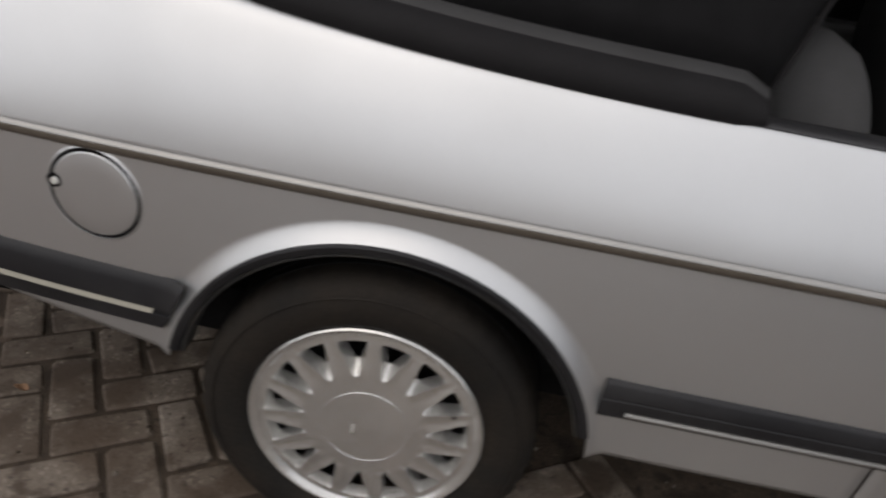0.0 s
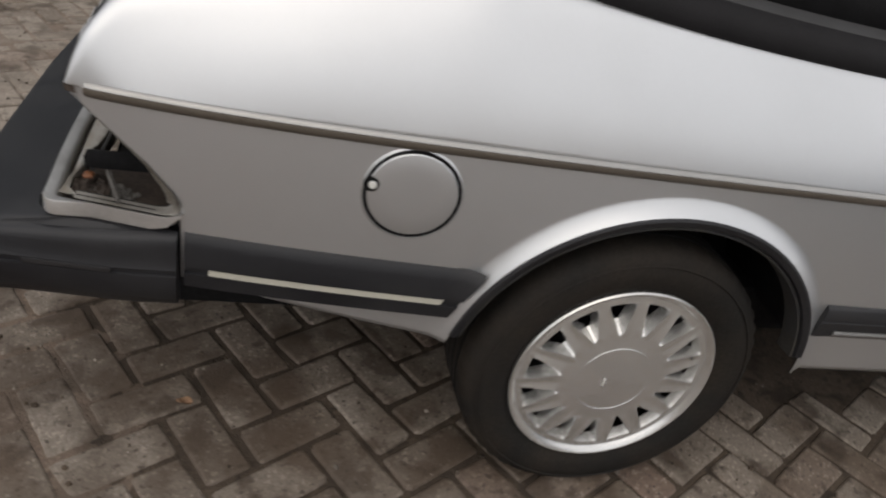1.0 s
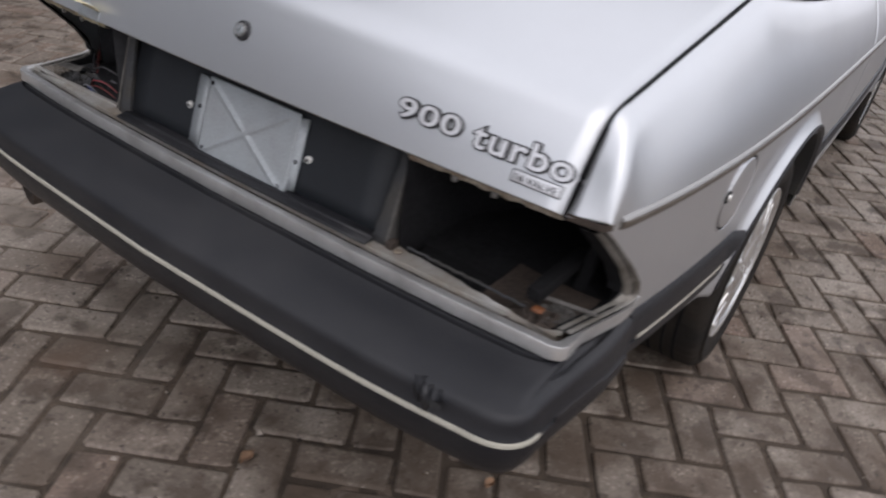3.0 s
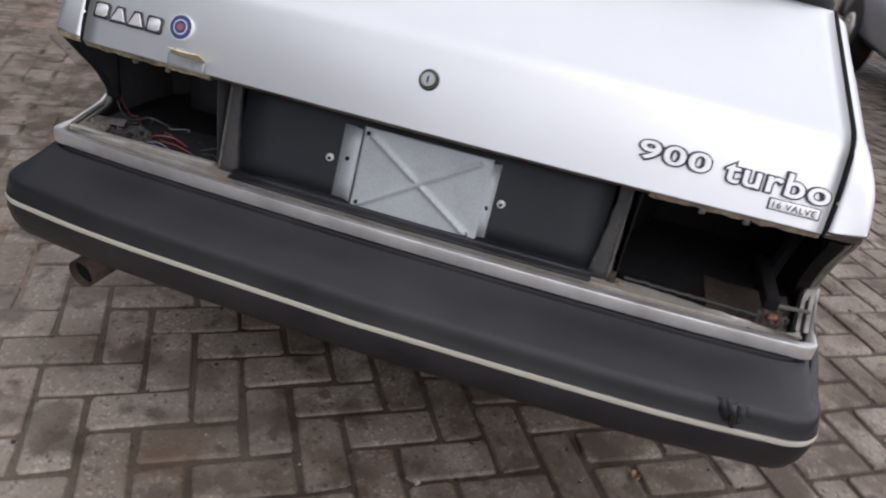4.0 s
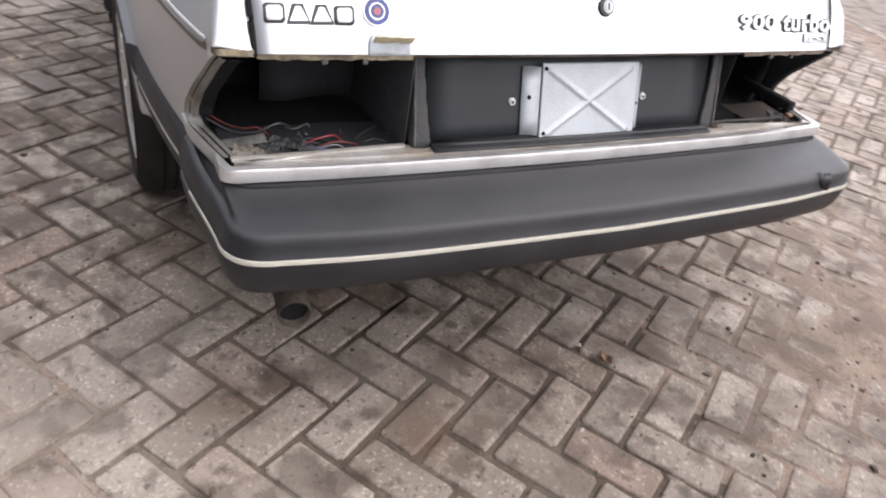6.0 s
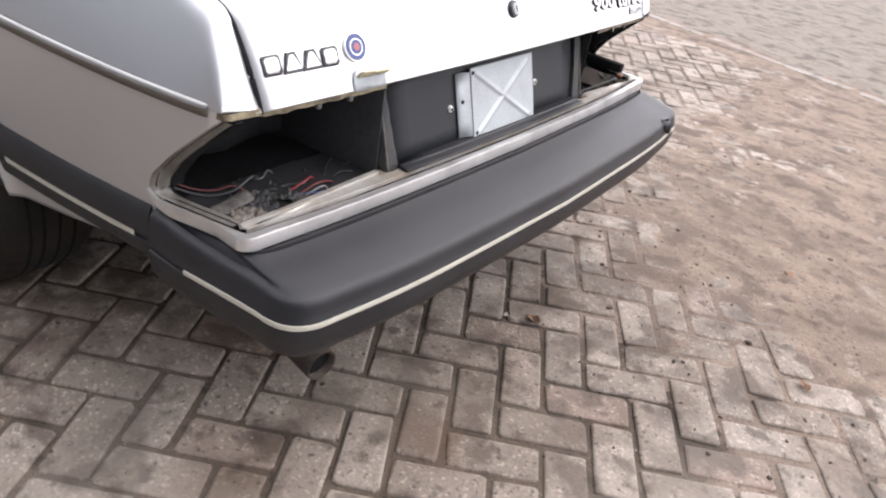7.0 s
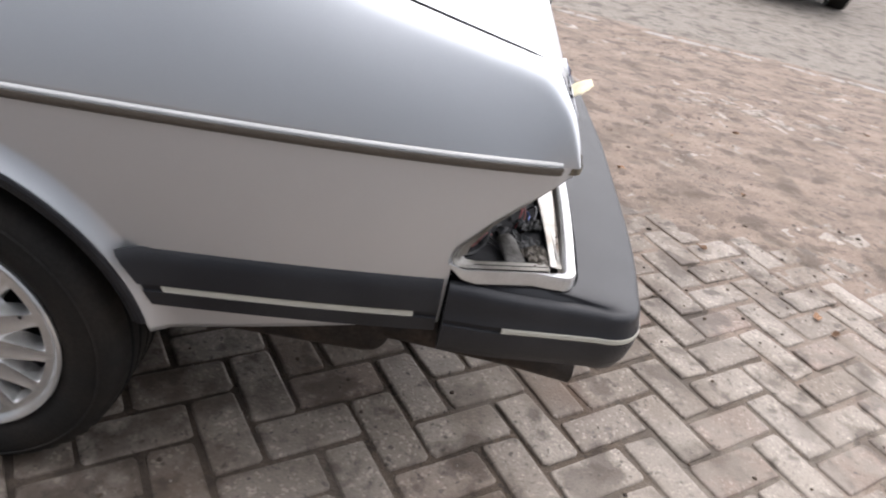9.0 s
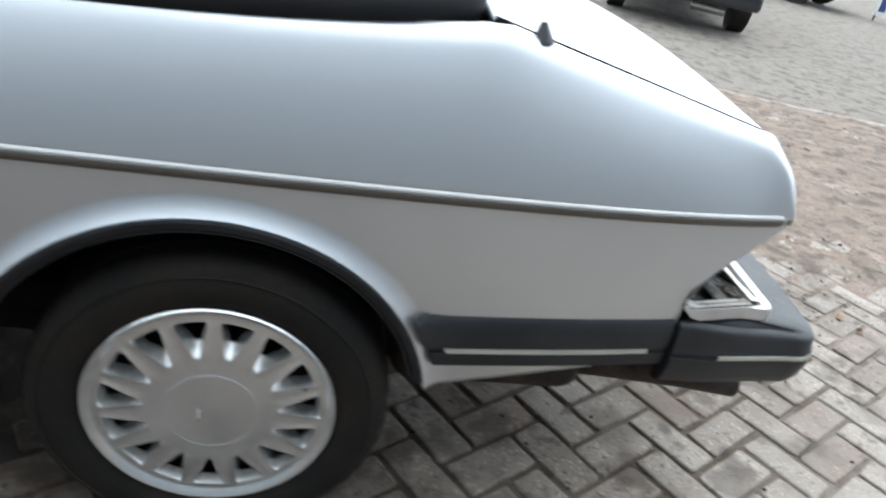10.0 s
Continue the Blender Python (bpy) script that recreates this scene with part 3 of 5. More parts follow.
ROUNDED = [(-0.013, -0.013), (0.010, -0.0135), (0.015, -0.009), (0.0145, -0.002), (0.0150, 0.009), (0.011, 0.0135), (-0.011, 0.0135), (-0.015, 0.010), (-0.0148, 0.001), (-0.0155, -0.009)]
SLANTED = [(-0.0175, -0.0135), (0.0175, -0.0135), (0.0065, 0.0135), (-0.0065, 0.0135)]
for k in range(4):
    rot, p = lid_frame(0.630 - 0.0372 * k, 0.806)
    for name, e, zz, mat in (("maker_shape", 0.0020, 0.004, LETTER_EDGE), ("shape_face", -0.0020, 0.0048, LETTER_FACE)):
        bm = shaped_plate(ROUNDED if k in (0, 3) else SLANTED, e, 0.0, zz)
        bm.transform(Matrix.Translation(p) @ rot)
        part(name, bm, mat, lid)
rot, p = lid_frame(0.464, 0.813)
for name, r, h, mat in (("round_badge", 0.0235, 0.005, SCREW), ("badge_ring", 0.0215, 0.0058, BLUE), ("badge_band", 0.014, 0.0064, LETTER_FACE), ("badge_heart", 0.0115, 0.007, BLUE), ("badge_mark", 0.0062, 0.0076, RED)):
    bm = rod((0, 0, 0), (0, 0, h), r, 28)
    bm.transform(Matrix.Translation(p) @ rot)
    part(name, bm, mat, lid)
rot, p = lid_frame(0.0, 0.830)
for name, r, h, mat in (("lock_bezel", 0.0185, 0.006, LETTER_EDGE), ("lock_ring", 0.0135, 0.009, CHROME), ("lock_barrel", 0.0095, 0.010, BARE)):
    bm = rod((0, 0, 0), (0, 0, h), r, 28, r * 0.88)
    bm.transform(Matrix.Translation(p) @ rot)
    part(name, bm, mat, lid)
bm = box(-0.0015, 0.0015, -0.006, 0.006, 0.0098, 0.0106)
bm.transform(Matrix.Translation(p) @ rot)
part("key_slot", bm, DARK, lid)

# a grey card tab stuck on the lid's edge, its top rounded, and a strip of yellowed tape standing off it
rot, p = lid_frame(0.444, 0.752)
rows = []
for i in range(15):
    u = -0.038 + 0.076 * i / 14
    top = 0.016 + (0.014 * math.sqrt(max(0.0, 1 - ((u + 0.018) / 0.020) ** 2)) if abs(u + 0.018) < 0.020 else 0.0) + 0.001 * noise.noise((i * 0.9, 2, 0))
    rows.append([(u, -0.006 + (top + 0.006) * j / 4, 0.0022 + 0.0012 * noise.noise((i * 0.4, j * 0.7, 5))) for j in range(5)])
bm = grid(rows)
bm.transform(Matrix.Translation(p) @ rot)
thick(part("card_tab", bm, BARE, lid, "grey card tab stuck to the lid's edge"), 0.001)
rows = []
for i in range(11):
    u = -0.030 + 0.070 * i / 10
    rows.append([(u + 0.004 * noise.noise((j * 0.7, i * 0.3, 2)), 0.016 + 0.010 * math.sin(j / 5 * 2.2) + 0.003 * noise.noise((i * 0.6, j * 0.5, 3)), 0.003 + (0.020 + 0.024 * min(1, i / 6)) * j / 5) for j in range(6)])
bm = grid(rows)
bm.transform(Matrix.Translation(p) @ rot)
thick(part("tape_scrap", bm, TAPE, lid, "yellowed torn tape scrap"), 0.0012)

# ---- the rear end below the lid ----
bar_x = spline([0.0, 0.37, 0.6, 0.7], [-1.002, -0.996, -0.986, -0.978])


def round_rear(f_x, y_end, corner, x_end, width_f, n=20, r_n=8, full=0.004):
    """A level path from the car's left flank round the rear to its right flank."""
    half = [(f_x(y_end * i / n), y_end * i / n) for i in range(n + 1)]
    a, c = Vector(half[-1]), Vector((corner, width_f(corner)))
    b = Vector((a.x + 0.004, c.y + full))
    half += [tuple(a * (1 - s) ** 2 + b * 2 * s * (1 - s) + c * s * s) for s in (i / r_n for i in range(1, r_n + 1))]
    k = 8
    half += [(corner + (x_end - corner) * i / k, width_f(corner + (x_end - corner) * i / k)) for i in range(1, k + 1)]
    return [(x, y) for x, y in reversed(half)] + [(x, -y) for x, y in half[1:]]


bar_path = [Vector((x, y, 0.556)) for x, y in round_rear(lambda y: bar_x(abs(y)), 0.712, -0.9725, -0.786, lambda x: min(width_at(x), 0.7175 + 0.243 * (x + 0.979)) + 0.001, full=0.001)]


def bar_rows():
    """The sill's section: full depth across the rear, thin along the flanks, tapering up to a point at its ends."""
    rows = []
    for i, p in enumerate(bar_path):
        t = bar_path[min(i + 1, len(bar_path) - 1)] - bar_path[max(i - 1, 0)]
        side = -Vector((t.y, -t.x, 0)).normalized()
        thin = 1.0 - 0.68 * min(1, max(0, (p.x + 0.958) / 0.02))
        tall = 0.18 + 0.82 * min(1, max(0, (-0.786 - p.x) / 0.045)) ** 0.7
        lift = 0.010 * max(0.0, 1 - (-0.786 - p.x) / 0.030) ** 2
        rows.append([p + side * (u * thin if u < 0 else u) + Vector((0, 0, lift + 0.0115 + (w - 0.0115) * tall)) for u, w in
                     ((-0.004, -0.0125), (0.0015, -0.0115), (0.003, -0.010), (0.003, 0.0055), (0.0012, 0.0085), (-0.003, 0.0105), (-0.0165, 0.0115), (-0.018, 0.008), (-0.018, -0.013))])
    return rows


bar_bm = grid(bar_rows(), True)
for ends in (bar_rows()[0], bar_rows()[-1]):
    bar_bm.faces.new([bar_bm.verts.new(q) for q in ends])
part("lamp_sill", bar_bm, SATIN, car, "bright silver sill under the lamp openings")


def shelf_row(y):
    a = abs(y)
    outer = bar_x(min(a, 0.69)) + 0.0130 + max(0, a - 0.69) * 0.7
    inner = (-0.943 - 0.024 * min(1, max(0, (a - 0.38) / 0.32)) if a > 0.345 else -0.915) + (0.004 if y < 0 else 0.001) * noise.noise((y * 40, 0.5, 0))
    return [(outer, y, 0.558), (outer + 0.002, y, 0.5662), (outer * 0.5 + inner * 0.5, y, 0.5664), (inner - 0.004, y, 0.5685), (inner, y, 0.5672), (inner + 0.002, y, 0.53)]


part("sill_shelf", grid([shelf_row(-0.712 + 1.424 * i / 120) for i in range(121)]), SILL_METAL, car, "dirty bare metal shelf")
bm = grid([[(bar_x(abs(y)) + d, y, z) for y in np.linspace(0.347, -0.352, 9)] for d, z in ((0.0085, 0.5690), (0.011, 0.5725), (0.026, 0.5735), (0.028, 0.5765), (0.033, 0.5765), (0.035, 0.5745), (0.056, 0.5770))])
thick(part("shelf_seal", bm, PLASTIC, car, "black strip on the sill shelf"), 0.006)

# black centre panel with its end posts
panel_rows = [[(-0.952 + 0.050 * k / 5 - 0.003 * (1 - (y / 0.37) ** 2), y, 0.568 + 0.17 * k / 5) for y in np.linspace(0.352, -0.352, 13)] for k in range(6)]
panel = thick(part("centre_panel", grid(panel_rows), PLASTIC_PANEL, car, "black panel between the lamp openings"), 0.006)
for side in (-1, 1):
    rows = []
    for k in range(13):
        f = k / 12
        y_in, y_out = 0.338 + 0.022 * f ** 0.6 + 0.0015 * math.sin(k * 2.3), 0.384 + 0.0012 * math.sin(k * 1.6)
        rows.append([(-0.957 + 0.050 * f + dx, side * (y_in + (y_out - y_in) * d), 0.567 + 0.176 * f) for d, dx in ((0, 0.005), (0.08, -0.003), (0.5, -0.0065), (0.92, -0.004), (1.0, 0.004), (1.03, 0.05))])
    thick(part("panel_post", grid(rows), POST, panel, "scuffed end post with old sealant"), 0.003)
    bead = tube([(-0.963 + 0.050 * k / 15, side * (0.3795 + 0.0022 * noise.noise((k * 0.8, side, 0))), 0.572 + 0.165 * k / 15) for k in range(16)], 0.0024, 6)
    part("sealant_bead", bead, BARE_DIRTY, panel, "torn pale bead of sealant")
    if side < 0:
        part("post_foot", box(-0.966, -0.946, -0.394, -0.380, 0.566, 0.581, 0.002), RUST_DARK, panel, "rusty foot of the post")


def panel_x(z):
    return -0.952 + 0.050 * (z - 0.568) / 0.17 - 0.003


# number plate bracket: a pressed plate with a cross and an end flange, no plate on it
def bracket_point(y, z):
    dy, dz = (y + 0.012) / 0.12, (z - 0.642) / 0.072
    ridge = 0.0
    for s in (-1, 1):
        d = abs(dy * 0.086 / 0.12 * 1.4 - s * dz) / 1.3
        ridge = max(ridge, 0.0048 * math.exp(-((d / 0.05) ** 2))) if max(abs(dy), abs(dz)) < 0.88 else ridge
    return (panel_x(z) - 0.014 - ridge, y, z)


bracket = part("plate_bracket", grid([[bracket_point(0.106 - 0.243 * j / 60, 0.569 + 0.147 * k / 40) for j in range(61)] for k in range(41)]), BARE, car, "empty grey metal number plate bracket")
thick(bracket, 0.003)
for y0, y1 in ((0.147, 0.110), (-0.135, -0.152)):
    bm = grid([[(panel_x(z) - (0.005 if i == 0 else 0.014 if i == 2 else 0.006), y0 + (y1 - y0) * i / 2 if y0 > 0 else y1 + (y0 - y1) * i / 2, z) for i in range(3)] for z in (0.578, 0.61, 0.66, 0.708)])
    thick(part("bracket_flange", bm, BARE, bracket), 0.003)
for y, z in ((0.095, 0.582), (-0.118, 0.580), (0.13, 0.65), (-0.142, 0.63), (-0.115, 0.703), (0.098, 0.705)):
    part("bracket_hole", rod((panel_x(z) - 0.0152 if abs(y + 0.012) < 0.12 else panel_x(z) - 0.0085, y, z), (panel_x(z) - 0.004, y, z), 0.0042, 12), DARK, bracket)
for y in (0.166, -0.166):
    z = 0.641
    screw = part("panel_screw", rod((panel_x(z) + 0.002, y, z), (panel_x(z) - 0.0042, y, z), 0.0076, 16, 0.0062), SCREW, panel, "bright zinc screw")
    part("screw_slot", box(panel_x(z) - 0.0048, panel_x(z) - 0.0040, y - 0.003, y + 0.003, z - 0.003, z + 0.003), DARK, screw)

# lamp cavities, open to the boot
for side in (-1, 1):
    def cy(y):
        return side * y
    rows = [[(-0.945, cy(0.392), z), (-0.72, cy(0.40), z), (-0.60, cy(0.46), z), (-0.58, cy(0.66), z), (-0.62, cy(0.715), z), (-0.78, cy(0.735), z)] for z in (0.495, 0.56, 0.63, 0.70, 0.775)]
    # walls coloured as deep shade, the right opening darker than the left
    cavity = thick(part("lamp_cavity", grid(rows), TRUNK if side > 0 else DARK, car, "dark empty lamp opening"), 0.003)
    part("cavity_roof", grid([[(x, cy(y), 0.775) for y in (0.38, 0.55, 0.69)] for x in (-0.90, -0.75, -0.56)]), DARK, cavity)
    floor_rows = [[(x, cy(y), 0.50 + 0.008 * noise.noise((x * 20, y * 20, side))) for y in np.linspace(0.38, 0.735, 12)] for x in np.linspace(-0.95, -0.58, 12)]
    thick(part("cavity_floor", grid(floor_rows), DARK, cavity, "dirty lamp opening floor, its black standing in for shade"), 0.004)
    # inner lip along the sloping front edge of the opening
    edge = [Vector((x, nose_z(x))) for x in (-0.937, -0.918, -0.897, -0.876, -0.855, -0.835, -0.820, -0.808, -0.801, -0.796, -0.792)]
    edge += [Vector((-0.7903, 0.5830)), Vector((-0.7935, 0.5765)), Vector((-0.801, 0.5715)), Vector((-0.813, 0.5688))] + [Vector((x, 0.5680)) for x in (-0.830, -0.855, -0.89, -0.925, -0.95)]
    lip, lining = [], []
    for k, e in enumerate(edge):
        tg = (edge[min(k + 1, len(edge) - 1)] - edge[max(k - 1, 0)]).normalized()
        into = Vector((-tg.y, tg.x))
        if into.x > 0 and k < 13 or into.y < 0 and k >= 13:
            into = -into
        b = min(1, max(0, (k - 11) / 4))
        b = b * b * (3 - 2 * b)
        w = 0.32 + 0.16 * min(1, k / 6) + 0.42 * min(1, max(0, (k - 5) / 5))
        row, dark = [], []
        for (nu, nd), (bu, bd) in zip(((-0.0015, 0.002), (0.002, 0.0005), (0.005, -0.006), (0.011, -0.009), (0.014, -0.0085), (0.023, -0.011), (0.0245, -0.018), (0.0245, -0.034)),
                                      ((0.0, 0.0), (0.001, -0.003), (0.001, -0.008), (-0.0015, -0.010), (-0.001, -0.014), (0.0005, -0.021), (-0.004, -0.024), (-0.035, -0.025))):
            u, d = nu * w * (1 - b) + bu * b, nd * (1 - b) + bd * b
            x, z = e.x + into.x * u, e.y + into.y * u
            row.append((x, cy(flank_w(x) - pinch(x, z) + d), z))
            dark.append((x + 0.003 * into.x * (1 - b), cy(flank_w(x) - pinch(x, z) + d - 0.006), z - 0.002 * b))
        lip.append(row)
        lining.append(dark)
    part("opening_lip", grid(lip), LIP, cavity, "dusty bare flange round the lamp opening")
    # near-black sheet that puts shade behind the lip
    part("lip_shade_sheet", grid(lining), DARK, cavity)
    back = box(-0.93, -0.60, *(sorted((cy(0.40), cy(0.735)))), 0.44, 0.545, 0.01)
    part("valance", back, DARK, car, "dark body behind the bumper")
    # dark struts seen through the opening
    if side > 0:
        continue
    bm = box(-0.947, -0.775, -0.665, -0.640, 0.588, 0.612, 0.004)
    part("inner_strut", bm, DARK, cavity)
    bm = rod((-0.80, cy(0.66), 0.50), (-0.80, cy(0.69), 0.70), 0.012, 6)
    part("inner_strut", bm, DARK, cavity)

# loose wiring, a bent bracket and torn lining in the left opening; rusty remnants in the right one
rng = random.Random(5)


def wire(points, r, mat, label="loose wire in the lamp opening"):
    fine = [along(points, i / (6 * (len(points) - 1))) for i in range(6 * (len(points) - 1) + 1)]
    return part("loose_wire", tube(fine, r, 6), mat, car, label)


def crumple(x, y, sx, sy, z, high, seed, turn=0.0):
    """A torn, crumpled sheet lying on the floor of an opening."""
    rows = []
    for i in range(11):
        row = []
        for j in range(11):
            u, v = sx * (i / 10 - 0.5), sy * (j / 10 - 0.5)
            u += 0.10 * sx * noise.noise((j * 0.9, seed, 1.0))
            v += 0.10 * sy * noise.noise((i * 0.9, seed, 4.0))
            h = high * abs(noise.noise((i * 0.45 + seed, j * 0.5, seed))) + 0.3 * high * noise.noise((i * 1.3, j * 1.2 + seed, 2))
            row.append((x + u * math.cos(turn) - v * math.sin(turn), y + u * math.sin(turn) + v * math.cos(turn), z + max(0.0, h)))
        rows.append(row)
    return grid(rows)


BRIGHT_RED = material("bright_red_wire", (0.20, 0.02, 0.025), 0.4, 0, 0.1, 30, 200)
BLUE_WIRE = material("blue_wire", (0.06, 0.10, 0.30), 0.4, 0, 0.1, 30, 200)
wire([(-0.79, 0.728, 0.580), (-0.81, 0.700, 0.566), (-0.83, 0.670, 0.562), (-0.845, 0.645, 0.570), (-0.858, 0.628, 0.560)], 0.0017, WIRE_RED)
wire([(-0.80, 0.730, 0.574), (-0.83, 0.690, 0.558), (-0.85, 0.65, 0.563), (-0.85, 0.61, 0.578), (-0.83, 0.58, 0.560)], 0.0024, WIRE_BLACK)
wire([(-0.895, 0.600, 0.538), (-0.905, 0.575, 0.561), (-0.912, 0.545, 0.576), (-0.900, 0.515, 0.572), (-0.885, 0.490, 0.546)], 0.0018, BRIGHT_RED)
wire([(-0.905, 0.595, 0.536), (-0.918, 0.560, 0.558), (-0.920, 0.525, 0.569), (-0.915, 0.490, 0.563), (-0.905, 0.450, 0.541)], 0.0017, WIRE_RED)
wire([(-0.925, 0.580, 0.546), (-0.938, 0.548, 0.570), (-0.938, 0.520, 0.572), (-0.928, 0.495, 0.548)], 0.0017, WIRE_PALE)
wire([(-0.900, 0.610, 0.542), (-0.925, 0.560, 0.562), (-0.930, 0.520, 0.556), (-0.920, 0.470, 0.546)], 0.0015, BLUE_WIRE)
for k in range(9):
    x, y = -0.86 - 0.05 * rng.random(), 0.47 + 0.20 * rng.random()
    pts = [(x, y, 0.55)]
    for j in range(4):
        pts.append((min(-0.80, max(-0.93, pts[-1][0] + rng.uniform(-0.03, 0.03))), min(0.70, pts[-1][1] + rng.uniform(-0.035, 0.035)), rng.uniform(0.545, 0.562)))
    wire(pts, 0.0017, WIRE_PALE if k in (2, 6) else WIRE_BLACK)
plate_bm = grid([[(-0.880 - 0.034 * i / 6 + 0.002 * j, 0.722 - 0.078 * j / 8 - 0.004 * i / 6, 0.566 + 0.010 * math.sin(math.pi * i / 6) * (j / 8)) for j in range(9)] for i in range(7)])
thick(part("bent_bracket", plate_bm, BARE_DIRTY, car, "bent dusty bracket in the lamp opening"), 0.002)
for x, y, sx, sy, z, high, seed, turn, mat, tag in ((-0.935, 0.685, 0.045, 0.06, 0.563, 0.018, 3, 0.4, PAPER, "torn dusty insulation"), (-0.915, 0.640, 0.055, 0.07, 0.556, 0.018, 8, 1.1, POST, "torn dark lining"),
                                                    (-0.890, 0.600, 0.05, 0.08, 0.552, 0.018, 12, 0.3, POST, "torn dark lining"), (-0.930, 0.575, 0.035, 0.05, 0.560, 0.016, 17, 2.0, POST, "torn dark lining"),
                                                    (-0.940, -0.655, 0.055, 0.075, 0.553, 0.020, 5, 0.2, RUST_DARK, "flaking rusty debris"), (-0.900, -0.680, 0.05, 0.06, 0.552, 0.014, 9, 0.9, BARE_DIRTY, "dusty debris")):
    thick(part("lining_scrap", crumple(x, y, sx, sy, z, high, seed, turn), mat, car, tag, 0), 0.0015)
part("amber_remnant", box(-0.949, -0.933, -0.672, -0.654, 0.572, 0.580, 0.004), AMBER, car, "orange lamp remnant")
ledge = [[(x, y, 0.555 + 0.004 * noise.noise((x * 30, y * 30, 2))) for y in np.linspace(0.395, 0.714, 12)] for x in (-0.955, -0.93, -0.90, -0.86, -0.81)]
part("left_ledge", grid(ledge), TRUNK, car, "dirty ledge in the lamp opening")
ledge = [[(x, -y, 0.552 + 0.004 * noise.noise((x * 30, y * 30, 6))) for y in np.linspace(0.56, 0.714, 8)] for x in (-0.955, -0.93, -0.90, -0.86, -0.81)]
part("right_ledge", grid(ledge), RUST_DARK, car, "rusty ledge in the lamp opening")
stay = rod((-0.914, -0.655, 0.583), (-0.884, -0.735, 0.574), 0.004, 8)
part("thin_stay", stay, BARE_DIRTY, car, "thin bare stay across the opening")
tub = [[(-0.70 + 0.012 * math.sin(j * 1.5), 0.41 + 0.05 * j, 0.56 + 0.03 * i) for j in range(5)] for i in range(6)]
thick(part("inner_tub", grid(tub), TRUNK, car, "dusty inner panel behind the opening"), 0.004)
strip = [[(-0.962 + 0.010 * k + 0.035 * max(0, (0.62 - y)) , y, z) for k, z in ((0, 0.567), (0, 0.5705), (0.35, 0.5715), (1, 0.571), (1.1, 0.567))] for y in np.linspace(0.715, 0.395, 14)]
part("sill_strip_loose", grid(strip), SILL_METAL, car, "loose metal strip along the opening")
gasket = [(-0.941 + 0.004 * noise.noise((k * 0.9, 1, 1)), -0.41 - 0.008 * k, 0.571 + 0.003 * noise.noise((k * 0.7, 3, 2))) for k in range(30)]
part("torn_gasket", tube(gasket, 0.0028, 6), POST, car, "torn dark gasket along the opening")
part("rusty_spot", rod((-0.963, -0.405, 0.5695), (-0.963, -0.405, 0.5715), 0.008, 14, 0.006), RUST, car, "rusty bolt hole in the shelf")

# ---- bumper ----
bump_x = spline([0.0, 0.35, 0.55, 0.68], [-1.172, -1.163, -1.152, -1.136])


def bump_w(x):
    return 0.758 + 0.020 * min(1, max(0, (x + 1.045) / 0.17))


inner_path = round_rear(lambda y: bar_x(abs(y)) - 0.012, 0.655, -0.93, -0.795, lambda x: width_at(x) - 0.004, 28, 12)
bumper_path = [(x, y, 0.0) for x, y in round_rear(lambda y: bump_x(abs(y)), 0.672, -1.052, -0.795, bump_w, 28, 12)]


def bumper_rows(profile_of):
    rows = []
    for i, p in enumerate(bumper_path):
        a, b = Vector(bumper_path[max(i - 1, 0)]), Vector(bumper_path[min(i + 1, len(bumper_path) - 1)])
        t = b - a
        out = Vector((-t.y, t.x, 0)).normalized() * -1
        if (Vector(p) + out * 0.1).length < Vector(p).length and i in range(12, len(bumper_path) - 12):
            out = -out
        rows.append([Vector(p) + out * u + Vector((0, 0, z)) for u, z in profile_of(p)])
    return rows


def bumper_profile(p):
    rear = min(1, max(0, (-p[0] - 0.93) / 0.10)) if abs(p[1]) > 0.6 else 1.0
    lean = 0.007 + 0.004 * rear
    rise = 0.55 * min(1, max(0, (p[0] + 1.08) / 0.27)) if abs(p[1]) > 0.6 else 0.0
    return [(u, z + max(0.0, z - 0.4785) * rise) for u, z in ((-lean - 0.014, 0.5185), (-lean - 0.007, 0.5170), (-lean - 0.0015, 0.5140), (-lean * 0.82, 0.5095), (-lean * 0.66, 0.5040), (-lean * 0.5, 0.4965),
            (-0.0035, 0.486), (0.0, 0.4785), (-0.004, 0.477), (-0.004, 0.4675), (0.0, 0.466), (0.001, 0.452), (-0.004, 0.425), (-0.014, 0.404), (-0.026, 0.396), (-0.042, 0.393), (-0.044, 0.42))]


def bumper_full():
    """Outer skin and the top, which runs in to its own edge under the sill."""
    rows = []
    for row, (ix, iy) in zip(bumper_rows(bumper_profile), inner_path):
        e = Vector((ix, iy, 0.0))
        o = Vector((row[0].x, row[0].y, 0.0))
        reach = max(0.004, (o - e).length)
        at = [min(0.6, d / reach) for d in (0.011, 0.0135, 0.0165, 0.019)]
        top = [e + Vector((0, 0, 0.50)), e + Vector((0, 0, 0.5405)), e.lerp(o, at[0]) + Vector((0, 0, 0.5405)), e.lerp(o, at[1]) + Vector((0, 0, 0.532)), e.lerp(o, at[2]) + Vector((0, 0, 0.532)), e.lerp(o, at[3]) + Vector((0, 0, 0.5375)), e.lerp(o, max(at[3], 0.45)) + Vector((0, 0, 0.5330)), e.lerp(o, 0.85) + Vector((0, 0, 0.5245))]
        rows.append(top + row)
    return rows


